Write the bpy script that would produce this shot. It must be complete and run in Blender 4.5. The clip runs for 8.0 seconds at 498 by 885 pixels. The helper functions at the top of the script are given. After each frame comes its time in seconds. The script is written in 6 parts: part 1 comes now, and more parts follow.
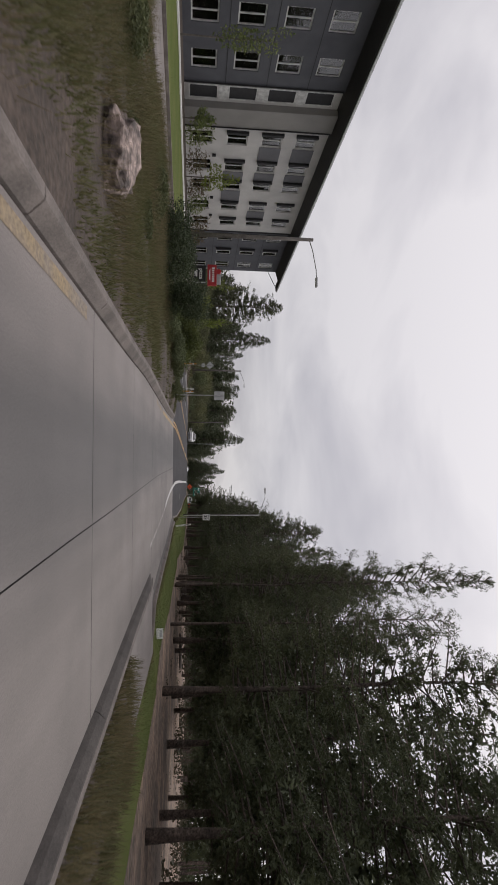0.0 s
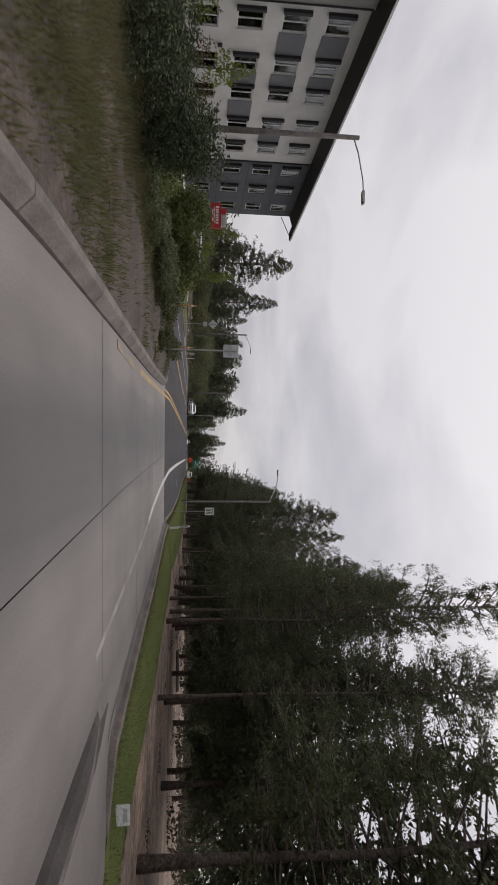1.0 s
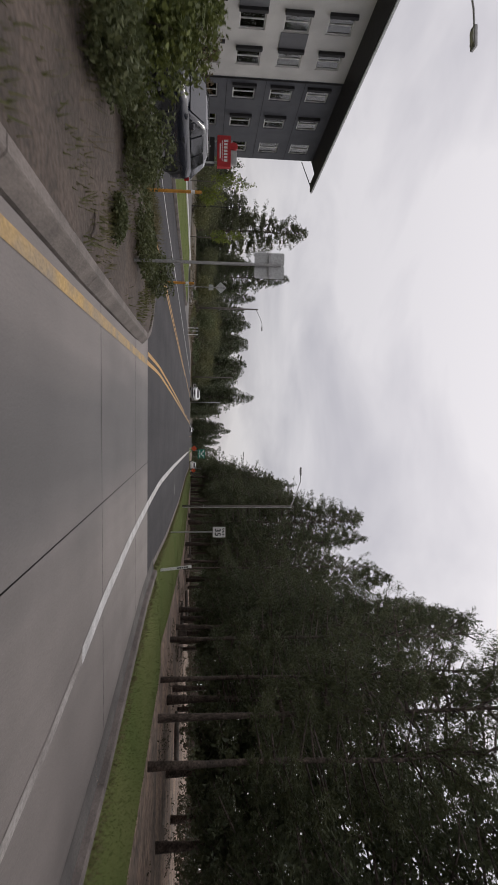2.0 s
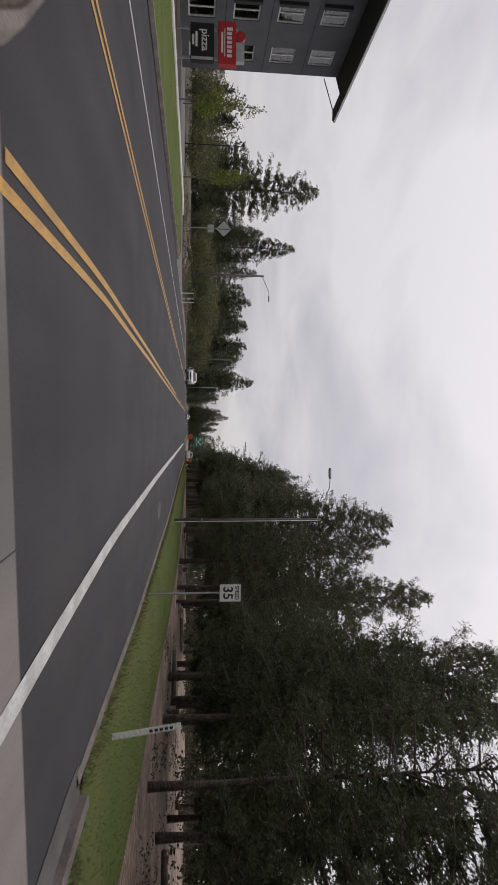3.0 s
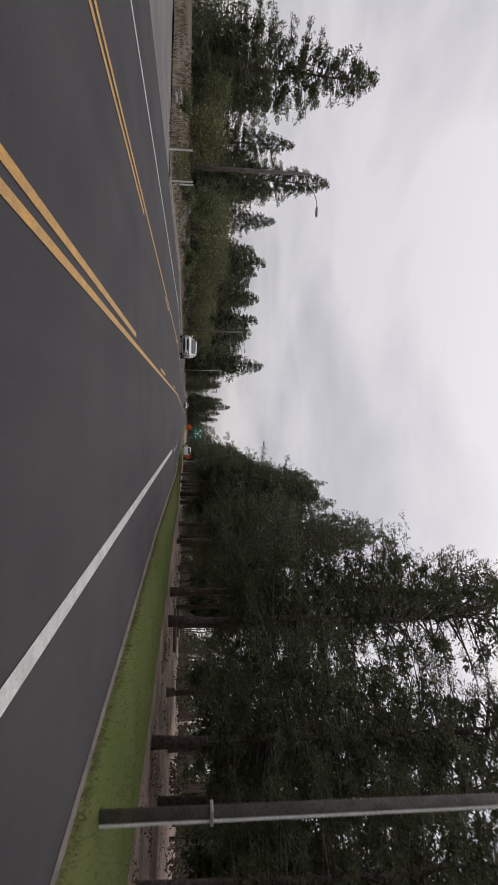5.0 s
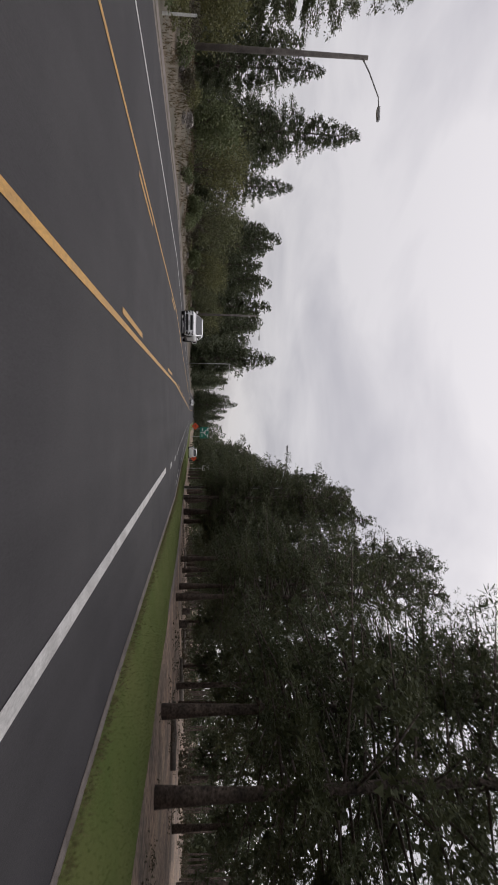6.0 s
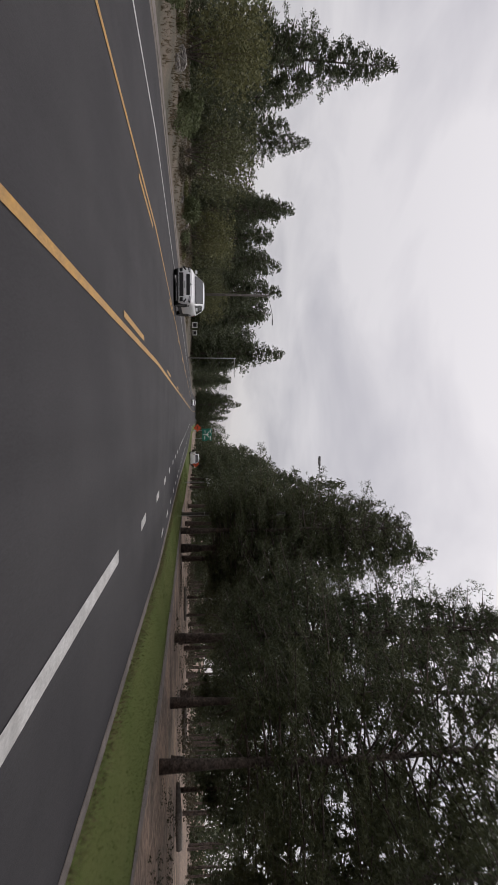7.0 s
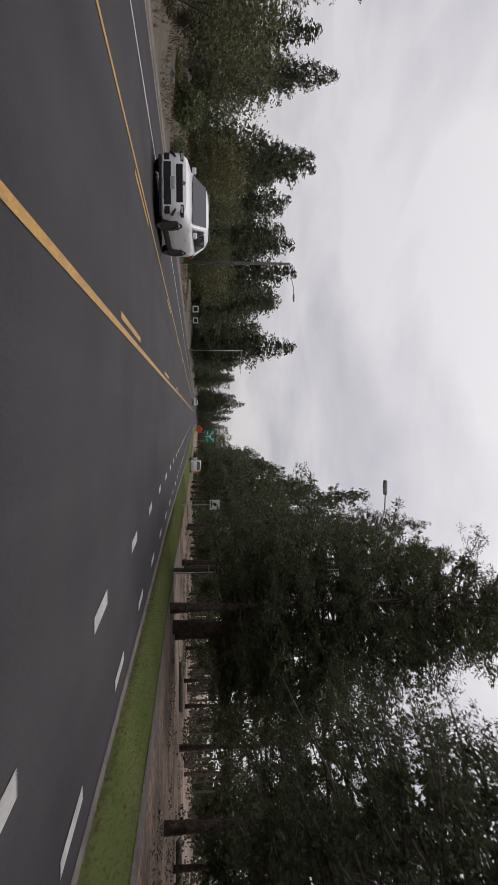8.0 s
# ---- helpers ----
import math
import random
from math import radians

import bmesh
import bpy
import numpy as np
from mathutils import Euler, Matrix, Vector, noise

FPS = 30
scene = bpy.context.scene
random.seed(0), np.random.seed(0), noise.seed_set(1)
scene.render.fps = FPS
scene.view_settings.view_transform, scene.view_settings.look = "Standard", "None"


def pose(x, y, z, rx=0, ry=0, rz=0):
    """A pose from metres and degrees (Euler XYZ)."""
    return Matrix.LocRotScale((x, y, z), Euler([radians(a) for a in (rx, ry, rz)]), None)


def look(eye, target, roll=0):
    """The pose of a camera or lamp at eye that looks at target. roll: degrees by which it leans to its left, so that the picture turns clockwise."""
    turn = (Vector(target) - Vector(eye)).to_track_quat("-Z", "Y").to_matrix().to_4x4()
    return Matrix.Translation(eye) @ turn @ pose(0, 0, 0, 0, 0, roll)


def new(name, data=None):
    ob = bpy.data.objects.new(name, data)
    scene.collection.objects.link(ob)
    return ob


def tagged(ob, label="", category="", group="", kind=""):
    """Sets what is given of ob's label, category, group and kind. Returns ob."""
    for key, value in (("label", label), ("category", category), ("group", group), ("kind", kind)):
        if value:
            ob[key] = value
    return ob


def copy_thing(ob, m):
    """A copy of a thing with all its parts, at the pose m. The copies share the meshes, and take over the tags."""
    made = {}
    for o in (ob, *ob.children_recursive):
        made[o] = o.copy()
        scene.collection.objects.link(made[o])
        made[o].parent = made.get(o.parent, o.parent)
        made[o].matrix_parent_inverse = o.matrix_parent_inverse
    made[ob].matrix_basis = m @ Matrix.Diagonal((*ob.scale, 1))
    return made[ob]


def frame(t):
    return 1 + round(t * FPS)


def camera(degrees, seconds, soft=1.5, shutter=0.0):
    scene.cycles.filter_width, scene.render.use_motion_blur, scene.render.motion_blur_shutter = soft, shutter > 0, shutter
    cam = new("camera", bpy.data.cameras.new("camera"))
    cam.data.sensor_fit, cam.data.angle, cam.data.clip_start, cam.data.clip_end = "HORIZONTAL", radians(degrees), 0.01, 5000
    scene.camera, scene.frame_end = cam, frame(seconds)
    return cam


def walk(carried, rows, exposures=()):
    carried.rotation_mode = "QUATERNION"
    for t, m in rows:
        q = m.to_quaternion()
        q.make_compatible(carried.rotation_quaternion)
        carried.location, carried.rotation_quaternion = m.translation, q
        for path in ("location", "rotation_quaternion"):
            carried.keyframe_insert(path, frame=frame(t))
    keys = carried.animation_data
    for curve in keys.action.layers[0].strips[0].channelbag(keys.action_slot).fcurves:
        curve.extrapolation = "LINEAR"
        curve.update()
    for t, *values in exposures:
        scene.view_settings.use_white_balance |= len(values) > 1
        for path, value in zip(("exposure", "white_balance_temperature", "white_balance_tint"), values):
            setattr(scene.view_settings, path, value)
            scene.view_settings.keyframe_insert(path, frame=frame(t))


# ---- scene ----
cam = camera(47.59, 8.0, 0.85, 0.12)
PATH = [
    (0.0, 2.122, 0.000, 1.279, 4.072, 5.447, 0.805),
    (0.5, 1.624, 4.546, 1.281, 1.855, 5.348, 0.572),
    (1.0, 1.241, 9.226, 1.295, 1.132, 5.425, 0.808),
    (1.5, 0.991, 14.046, 1.288, 0.303, 5.272, 0.930),
    (1.7, 0.879, 16.004, 1.299, 0.106, 4.989, 0.532),
    (2.8, 0.467, 27.110, 1.303, -1.309, 5.384, 1.119),
    (3.0, 0.412, 29.233, 1.286, -1.555, 5.357, 0.295),
    (3.5, 0.299, 34.866, 1.304, -2.193, 5.827, 0.483),
    (4.0, 0.228, 40.806, 1.331, -2.375, 5.132, 0.728),
    (4.5, 0.155, 46.927, 1.362, -2.581, 5.120, 0.679),
    (4.7, 0.122, 49.364, 1.332, -2.548, 5.519, 1.040),
    (5.8, 0.043, 62.446, 1.304, -2.901, 4.969, 0.442),
    (6.0, 0.039, 64.822, 1.300, -2.866, 4.789, 0.579),
    (6.5, 0.043, 70.879, 1.264, -2.943, 4.686, 0.269),
    (7.0, -0.005, 77.113, 1.289, -2.871, 4.510, -0.115),
    (7.5, -0.027, 83.390, 1.262, -2.898, 4.633, -0.473),
    (8.0, -0.083, 89.690, 1.205, -2.877, 4.308, -0.256),
]
walk(cam, [(t, pose(x, y, z, 90 + pitch, 0, yaw) @ pose(0, 0, 0, 0, 0, 90 + roll)) for t, x, y, z, yaw, pitch, roll in PATH])

# ---- light: an overcast sky and a veiled sun ahead ----
SUN_UP, SUN_AWAY = 52.0, 25.0
world = bpy.data.worlds.new("overcast_sky")
scene.world = world
world.use_nodes = True
wn, wl = world.node_tree.nodes, world.node_tree.links
wn.clear()
w_out = wn.new("ShaderNodeOutputWorld")
w_bg = wn.new("ShaderNodeBackground")
w_sky = wn.new("ShaderNodeTexSky")
w_sky.sky_type = "NISHITA"
w_sky.sun_disc = False
w_sky.sun_elevation, w_sky.sun_rotation = radians(SUN_UP), radians(SUN_AWAY)
w_co = wn.new("ShaderNodeTexCoord")
w_sep = wn.new("ShaderNodeSeparateXYZ")
wl.new(w_co.outputs["Generated"], w_sep.inputs[0])
# flat cloud deck: the direction is laid on a level far above
w_dz = wn.new("ShaderNodeMath")
w_dz.operation = "ADD"
w_dz.inputs[1].default_value = 0.22
wl.new(w_sep.outputs["Z"], w_dz.inputs[0])
w_div = wn.new("ShaderNodeVectorMath")
w_div.operation = "DIVIDE"
w_cmb = wn.new("ShaderNodeCombineXYZ")
for axis in "XYZ":
    wl.new(w_dz.outputs[0], w_cmb.inputs[axis])
wl.new(w_co.outputs["Generated"], w_div.inputs[0])
wl.new(w_cmb.outputs[0], w_div.inputs[1])
w_noise = wn.new("ShaderNodeTexNoise")
w_noise.inputs["Scale"].default_value = 1.35
w_noise.inputs["Detail"].default_value = 5
w_noise.inputs["Roughness"].default_value = 0.5
w_noise.inputs["Distortion"].default_value = 0.4
wl.new(w_div.outputs[0], w_noise.inputs["Vector"])
w_ramp = wn.new("ShaderNodeValToRGB")
w_ramp.color_ramp.elements[0].position, w_ramp.color_ramp.elements[0].color = 0.33, (0.416, 0.399, 0.428, 1)
w_ramp.color_ramp.elements[1].position, w_ramp.color_ramp.elements[1].color = 0.60, (0.582, 0.557, 0.573, 1)
wl.new(w_noise.outputs["Fac"], w_ramp.inputs[0])
# an overcast sky is brighter overhead than at the horizon
w_el = wn.new("ShaderNodeMapRange")
w_el.inputs["From Min"].default_value, w_el.inputs["From Max"].default_value = 0.0, 1.0
w_el.inputs["To Min"].default_value, w_el.inputs["To Max"].default_value = 0.97, 1.85
wl.new(w_sep.outputs["Z"], w_el.inputs["Value"])
w_mul = wn.new("ShaderNodeVectorMath")
w_mul.operation = "SCALE"
wl.new(w_ramp.outputs["Color"], w_mul.inputs[0])
wl.new(w_el.outputs["Result"], w_mul.inputs["Scale"])
w_sk = wn.new("ShaderNodeVectorMath")
w_sk.operation = "SCALE"
w_sk.inputs["Scale"].default_value = 0.008
wl.new(w_sky.outputs["Color"], w_sk.inputs[0])
w_add = wn.new("ShaderNodeVectorMath")
wl.new(w_mul.outputs[0], w_add.inputs[0])
wl.new(w_sk.outputs[0], w_add.inputs[1])
wl.new(w_add.outputs[0], w_bg.inputs["Color"])
wl.new(w_bg.outputs[0], w_out.inputs["Surface"])

sun = new("sun", bpy.data.lights.new("sun", "SUN"))
sun.data.energy, sun.data.angle, sun.data.color = 0.9, radians(16), (1.0, 0.96, 0.9)
sun.matrix_world = look((0, 0, 50), (50 * -math.sin(radians(SUN_AWAY)) / math.tan(radians(SUN_UP)), -50 * math.cos(radians(SUN_AWAY)) / math.tan(radians(SUN_UP)), 0))


# ---- materials ----
def material(name, colour, second=None, rough=0.7, scale=3.0, fine=60.0, bump=0.15, metal=0.0, spread=0.25, local=True, per="none", coat=0.0, spec=0.5):
    """A surface with stains at one scale and grain at a finer one. per: object or island gives each piece its own tone."""
    m = bpy.data.materials.new(name)
    m.use_nodes = True
    n, l = m.node_tree.nodes, m.node_tree.links
    b = n["Principled BSDF"]
    second = second or tuple(c * 0.6 for c in colour)
    co = n.new("ShaderNodeTexCoord")
    geo = n.new("ShaderNodeNewGeometry")
    where = co.outputs["Object"] if local else geo.outputs["Position"]
    big, small = n.new("ShaderNodeTexNoise"), n.new("ShaderNodeTexNoise")
    big.inputs["Scale"].default_value, big.inputs["Detail"].default_value = scale, 6
    small.inputs["Scale"].default_value, small.inputs["Detail"].default_value = fine, 3
    l.new(where, big.inputs["Vector"])
    l.new(where, small.inputs["Vector"])
    rng = n.new("ShaderNodeMapRange")
    rng.inputs["From Min"].default_value, rng.inputs["From Max"].default_value = 0.35, 0.65
    l.new(big.outputs["Fac"], rng.inputs["Value"])
    mix = n.new("ShaderNodeMix")
    mix.data_type = "RGBA"
    mix.inputs["A"].default_value, mix.inputs["B"].default_value = (*colour, 1), (*second, 1)
    fac = rng.outputs["Result"]
    if per != "none":
        info = n.new("ShaderNodeObjectInfo") if per == "object" else geo
        random_value = info.outputs["Random"] if per == "object" else geo.outputs["Random Per Island"]
        avg = n.new("ShaderNodeMath")
        avg.operation = "MULTIPLY_ADD"
        avg.inputs[1].default_value = 0.65
        l.new(random_value, avg.inputs[0])
        half = n.new("ShaderNodeMath")
        half.operation = "MULTIPLY"
        half.inputs[1].default_value = 0.35
        l.new(fac, half.inputs[0])
        l.new(half.outputs[0], avg.inputs[2])
        fac = avg.outputs[0]
    l.new(fac, mix.inputs["Factor"])
    grain = n.new("ShaderNodeMapRange")
    grain.inputs["From Min"].default_value, grain.inputs["From Max"].default_value = 0.3, 0.7
    grain.inputs["To Min"].default_value, grain.inputs["To Max"].default_value = 1 - spread, 1 + spread
    l.new(small.outputs["Fac"], grain.inputs["Value"])
    scl = n.new("ShaderNodeVectorMath")
    scl.operation = "SCALE"
    l.new(mix.outputs["Result"], scl.inputs[0])
    l.new(grain.outputs["Result"], scl.inputs["Scale"])
    l.new(scl.outputs[0], b.inputs["Base Color"])
    b.inputs["Roughness"].default_value, b.inputs["Metallic"].default_value = rough, metal
    b.inputs["Coat Weight"].default_value = coat
    b.inputs["Specular IOR Level"].default_value = spec
    if bump:
        bp = n.new("ShaderNodeBump")
        bp.inputs["Strength"].default_value, bp.inputs["Distance"].default_value = bump, 0.02
        l.new(small.outputs["Fac"], bp.inputs["Height"])
        l.new(bp.outputs["Normal"], b.inputs["Normal"])
    return m


def road_material(name, colour, second, scale, streak, rough, spec=0.5):
    """A road surface with tyre tracks worn along its length, patches and grain."""
    m = material(name, colour, second, rough, scale, 45.0, 0.25, 0, 0.16, local=False, spec=spec)
    n, l = m.node_tree.nodes, m.node_tree.links
    b = n["Principled BSDF"]
    geo = n.new("ShaderNodeNewGeometry")
    mp = n.new("ShaderNodeMapping")
    mp.inputs["Scale"].default_value = (1.1, 0.035, 1)
    l.new(geo.outputs["Position"], mp.inputs["Vector"])
    tx = n.new("ShaderNodeTexNoise")
    tx.inputs["Scale"].default_value, tx.inputs["Detail"].default_value = 1.0, 3
    l.new(mp.outputs[0], tx.inputs["Vector"])
    rg = n.new("ShaderNodeMapRange")
    rg.inputs["From Min"].default_value, rg.inputs["From Max"].default_value = 0.35, 0.68
    rg.inputs["To Min"].default_value, rg.inputs["To Max"].default_value = 1 + streak, 1 - streak
    l.new(tx.outputs["Fac"], rg.inputs["Value"])
    old = b.inputs["Base Color"].links[0].from_socket
    sc = n.new("ShaderNodeVectorMath")
    sc.operation = "SCALE"
    l.new(old, sc.inputs[0])
    l.new(rg.outputs["Result"], sc.inputs["Scale"])
    l.new(sc.outputs[0], b.inputs["Base Color"])
    return m


def tracked(m):
    """Darkens the middle of the lane, where tyres and oil have stained it, with a ragged edge."""
    n, l = m.node_tree.nodes, m.node_tree.links
    b = n["Principled BSDF"]
    geo, sep = n.new("ShaderNodeNewGeometry"), n.new("ShaderNodeSeparateXYZ")
    l.new(geo.outputs["Position"], sep.inputs[0])
    along = n.new("ShaderNodeMath")
    along.operation = "MULTIPLY_ADD"
    along.inputs[1].default_value = 0.056
    l.new(sep.outputs["Y"], along.inputs[0])
    l.new(sep.outputs["X"], along.inputs[2])
    mp, tx = n.new("ShaderNodeMapping"), n.new("ShaderNodeTexNoise")
    mp.inputs["Scale"].default_value = (1.4, 0.22, 1)
    tx.inputs["Scale"].default_value, tx.inputs["Detail"].default_value = 1.0, 5
    l.new(geo.outputs["Position"], mp.inputs["Vector"])
    l.new(mp.outputs[0], tx.inputs["Vector"])
    wander = n.new("ShaderNodeMath")
    wander.operation = "MULTIPLY_ADD"
    wander.inputs[1].default_value = 1.1
    l.new(tx.outputs["Fac"], wander.inputs[0])
    l.new(along.outputs[0], wander.inputs[2])
    off, dist = n.new("ShaderNodeMath"), n.new("ShaderNodeMath")
    off.operation, dist.operation = "SUBTRACT", "ABSOLUTE"
    off.inputs[1].default_value = 2.75
    l.new(wander.outputs[0], off.inputs[0])
    l.new(off.outputs[0], dist.inputs[0])
    fade = n.new("ShaderNodeMapRange")
    fade.interpolation_type = "SMOOTHSTEP"
    fade.inputs["From Min"].default_value, fade.inputs["From Max"].default_value = 0.25, 1.7
    l.new(dist.outputs[0], fade.inputs["Value"])
    old = b.inputs["Base Color"].links[0].from_socket
    mix = n.new("ShaderNodeMix")
    mix.data_type, mix.blend_type = "RGBA", "MULTIPLY"
    mix.inputs["B"].default_value = (0.46, 0.48, 0.50, 1)
    inv = n.new("ShaderNodeMath")
    inv.operation = "SUBTRACT"
    inv.inputs[0].default_value = 1.0
    l.new(fade.outputs["Result"], inv.inputs[1])
    l.new(inv.outputs[0], mix.inputs["Factor"])
    l.new(old, mix.inputs["A"])
    l.new(mix.outputs["Result"], b.inputs["Base Color"])
    return m


def glass_material(name, tint, rough=0.02):
    m = bpy.data.materials.new(name)
    m.use_nodes = True
    n, l = m.node_tree.nodes, m.node_tree.links
    n.clear()
    out, mix = n.new("ShaderNodeOutputMaterial"), n.new("ShaderNodeMixShader")
    clear, gloss, fr = n.new("ShaderNodeBsdfTransparent"), n.new("ShaderNodeBsdfGlossy"), n.new("ShaderNodeFresnel")
    clear.inputs["Color"].default_value = (*tint, 1)
    gloss.inputs["Roughness"].default_value = rough
    fr.inputs["IOR"].default_value = 2.3
    l.new(fr.outputs[0], mix.inputs[0])
    l.new(clear.outputs[0], mix.inputs[1])
    l.new(gloss.outputs[0], mix.inputs[2])
    l.new(mix.outputs[0], out.inputs["Surface"])
    return m


def leaf_material(name, colour, second, through_light=0.25):
    m = material(name, colour, second, 0.6, 0.7, 25, 0, 0, 0.15, per="island", spec=0.25)
    n, l = m.node_tree.nodes, m.node_tree.links
    b = n["Principled BSDF"]
    out = n["Material Output"]
    tr, mix = n.new("ShaderNodeBsdfTranslucent"), n.new("ShaderNodeMixShader")
    mix.inputs[0].default_value = through_light
    l.new(b.inputs["Base Color"].links[0].from_socket, tr.inputs["Color"])
    l.new(b.outputs[0], mix.inputs[1])
    l.new(tr.outputs[0], mix.inputs[2])
    l.new(mix.outputs[0], out.inputs["Surface"])
    return m


ASPHALT = road_material("asphalt", (0.0505, 0.048, 0.0505), (0.039, 0.037, 0.040), 0.5, 0.12, 0.85, 0.22)
CONCRETE = road_material("road_concrete", (0.215, 0.188, 0.174), (0.165, 0.146, 0.136), 0.6, 0.14, 0.7)
DRIVE = road_material("drive_concrete", (0.15, 0.14, 0.13), (0.11, 0.10, 0.096), 0.5, 0.1, 0.8)
SLAB = tracked(road_material("slab_concrete", (0.196, 0.171, 0.158), (0.150, 0.131, 0.121), 0.45, 0.16, 0.66))
FADED_YELLOW = material("faded_yellow_paint", (0.195, 0.163, 0.135), (0.31, 0.22, 0.10), 0.7, 0.9, 22, 0.2, spread=0.35, local=False)
REDLEAF = leaf_material("reddish_leaves", (0.13, 0.075, 0.055), (0.12, 0.13, 0.06), 0.3)
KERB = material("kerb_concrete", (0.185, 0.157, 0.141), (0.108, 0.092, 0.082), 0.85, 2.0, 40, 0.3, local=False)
# shade and damp of the sloping kerb face, both put into this colour
KERBFACE = material("shaded_damp_kerb_face", (0.055, 0.048, 0.044), (0.085, 0.075, 0.068), 0.9, 1.8, 40, 0.3, local=False)
CARDARK = material("car_dark_blue_paint", (0.012, 0.014, 0.024), rough=0.25, bump=0, spread=0.03, coat=0.7)
GUTTER = material("gutter_concrete", (0.075, 0.068, 0.064), (0.12, 0.11, 0.10), 0.85, 1.5, 40, 0.3, local=False)
JOINT = material("joint_filler", (0.03, 0.028, 0.026), rough=0.9)
YELLOW = material("yellow_paint", (0.50, 0.27, 0.05), (0.36, 0.20, 0.055), 0.6, 3.0, 35, 0.2, spread=0.3, local=False)
WORN_YELLOW = material("worn_yellow_paint", (0.40, 0.26, 0.09), (0.24, 0.19, 0.13), 0.7, 2.2, 30, 0.2, spread=0.3, local=False)
WHITE = material("white_paint", (0.55, 0.54, 0.53), (0.38, 0.37, 0.36), 0.6, 2.5, 35, 0.2, spread=0.25, local=False)
EARTH = material("brown_earth", (0.086, 0.064, 0.051), (0.05, 0.038, 0.030), 0.95, 0.9, 14, 0.8, spread=0.4, local=False)
WOODSOIL = material("needle_litter", (0.295, 0.205, 0.15), (0.115, 0.09, 0.07), 0.95, 0.55, 6, 0.9, spread=0.55, local=False)
TURF = material("green_turf", (0.090, 0.119, 0.034), (0.125, 0.140, 0.048), 0.95, 0.45, 90, 0.4, spread=0.22, local=False, spec=0.1)
DRYTURF = material("dry_bank", (0.125, 0.097, 0.070), (0.062, 0.057, 0.038), 0.95, 0.35, 18, 0.8, spread=0.4, local=False)
BLADE = leaf_material("grass_blade", (0.104, 0.135, 0.040), (0.143, 0.158, 0.060), 0.3)
BROWNBLADE = leaf_material("brown_grass_blade", (0.17, 0.125, 0.08), (0.075, 0.07, 0.04), 0.3)
DRYBLADE = leaf_material("dry_grass_blade", (0.21, 0.165, 0.09), (0.085, 0.092, 0.042), 0.3)
NEEDLE = leaf_material("fir_needles", (0.050, 0.062, 0.037), (0.105, 0.12, 0.062), 0.28)
NEEDLE2 = leaf_material("pine_needles", (0.054, 0.065, 0.037), (0.115, 0.125, 0.062), 0.28)
LEAF = leaf_material("shrub_leaves", (0.07, 0.10, 0.035), (0.22, 0.25, 0.085), 0.25)
DARKLEAF = leaf_material("dark_shrub_leaves", (0.03, 0.043, 0.023), (0.07, 0.088, 0.04), 0.15)
BLUELEAF = leaf_material("grey_green_leaves", (0.085, 0.105, 0.05), (0.16, 0.18, 0.09), 0.25)
THICKET = leaf_material("thicket_leaves", (0.072, 0.082, 0.042), (0.155, 0.16, 0.078), 0.25)
OLIVETHICKET = leaf_material("olive_thicket_leaves", (0.09, 0.096, 0.044), (0.185, 0.18, 0.08), 0.28)
BUSHLEAF = leaf_material("dark_bush_leaves", (0.045, 0.062, 0.026), (0.17, 0.19, 0.05), 0.2)
WEEDLEAF = leaf_material("weed_leaves", (0.055, 0.07, 0.03), (0.125, 0.135, 0.06), 0.25)
OLIVEBLADE = leaf_material("olive_grass_blade", (0.09, 0.105, 0.04), (0.17, 0.15, 0.075), 0.3)
WORN_WHITE = material("worn_white_paint", (0.33, 0.305, 0.285), (0.185, 0.163, 0.15), 0.7, 1.1, 30, 0.2, spread=0.3, local=False)
LIMELEAF = leaf_material("yellow_green_leaves", (0.22, 0.25, 0.05), (0.12, 0.16, 0.035), 0.4)
BARK = material("bark", (0.125, 0.098, 0.082), (0.05, 0.04, 0.035), 0.95, 5, 18, 1.0, spread=0.55)
GREYBARK = material("grey_bark", (0.16, 0.14, 0.12), (0.09, 0.08, 0.07), 0.9, 4, 25, 0.6)
PATCHED = material("worn_asphalt_patch", (0.085, 0.081, 0.078), (0.05, 0.048, 0.047), 0.85, 1.6, 40, 0.25, spread=0.3, local=False)
BANKROCK = material("bank_stone", (0.27, 0.25, 0.23), (0.11, 0.10, 0.09), 0.95, 4.0, 14, 1.0, spread=0.5)
ROCK = material("boulder_stone", (0.32, 0.25, 0.22), (0.085, 0.07, 0.064), 0.95, 4.5, 13, 1.0, spread=0.6)
STEEL = material("galvanised_steel", (0.42, 0.42, 0.42), (0.32, 0.32, 0.32), 0.5, 5, 60, 0.05, 0.6)
WOODPOLE = material("weathered_pole", (0.15, 0.135, 0.122), (0.09, 0.08, 0.074), 0.9, 3, 30, 0.4, spread=0.3)
SIGNWHITE = material("sign_white", (0.72, 0.72, 0.70), (0.62, 0.62, 0.60), 0.5, 3, 40, 0)
SIGNBLACK = material("sign_black", (0.012, 0.012, 0.012), rough=0.5, bump=0)
SIGNBACK = material("sign_back_aluminium", (0.46, 0.47, 0.47), (0.38, 0.39, 0.39), 0.55, 4, 40, 0.05, 0.3)
SIGNGREEN = material("sign_green", (0.012, 0.19, 0.13), (0.01, 0.16, 0.11), 0.5, 2, 30, 0)
SIGNORANGE = material("sign_orange", (0.72, 0.10, 0.03), (0.6, 0.09, 0.03), 0.5, 2, 30, 0)
SIGNRED = material("sign_red", (0.42, 0.025, 0.03), (0.34, 0.02, 0.025), 0.5, 2, 30, 0)
POSTYELLOW = material("post_orange", (0.55, 0.25, 0.03), rough=0.6)
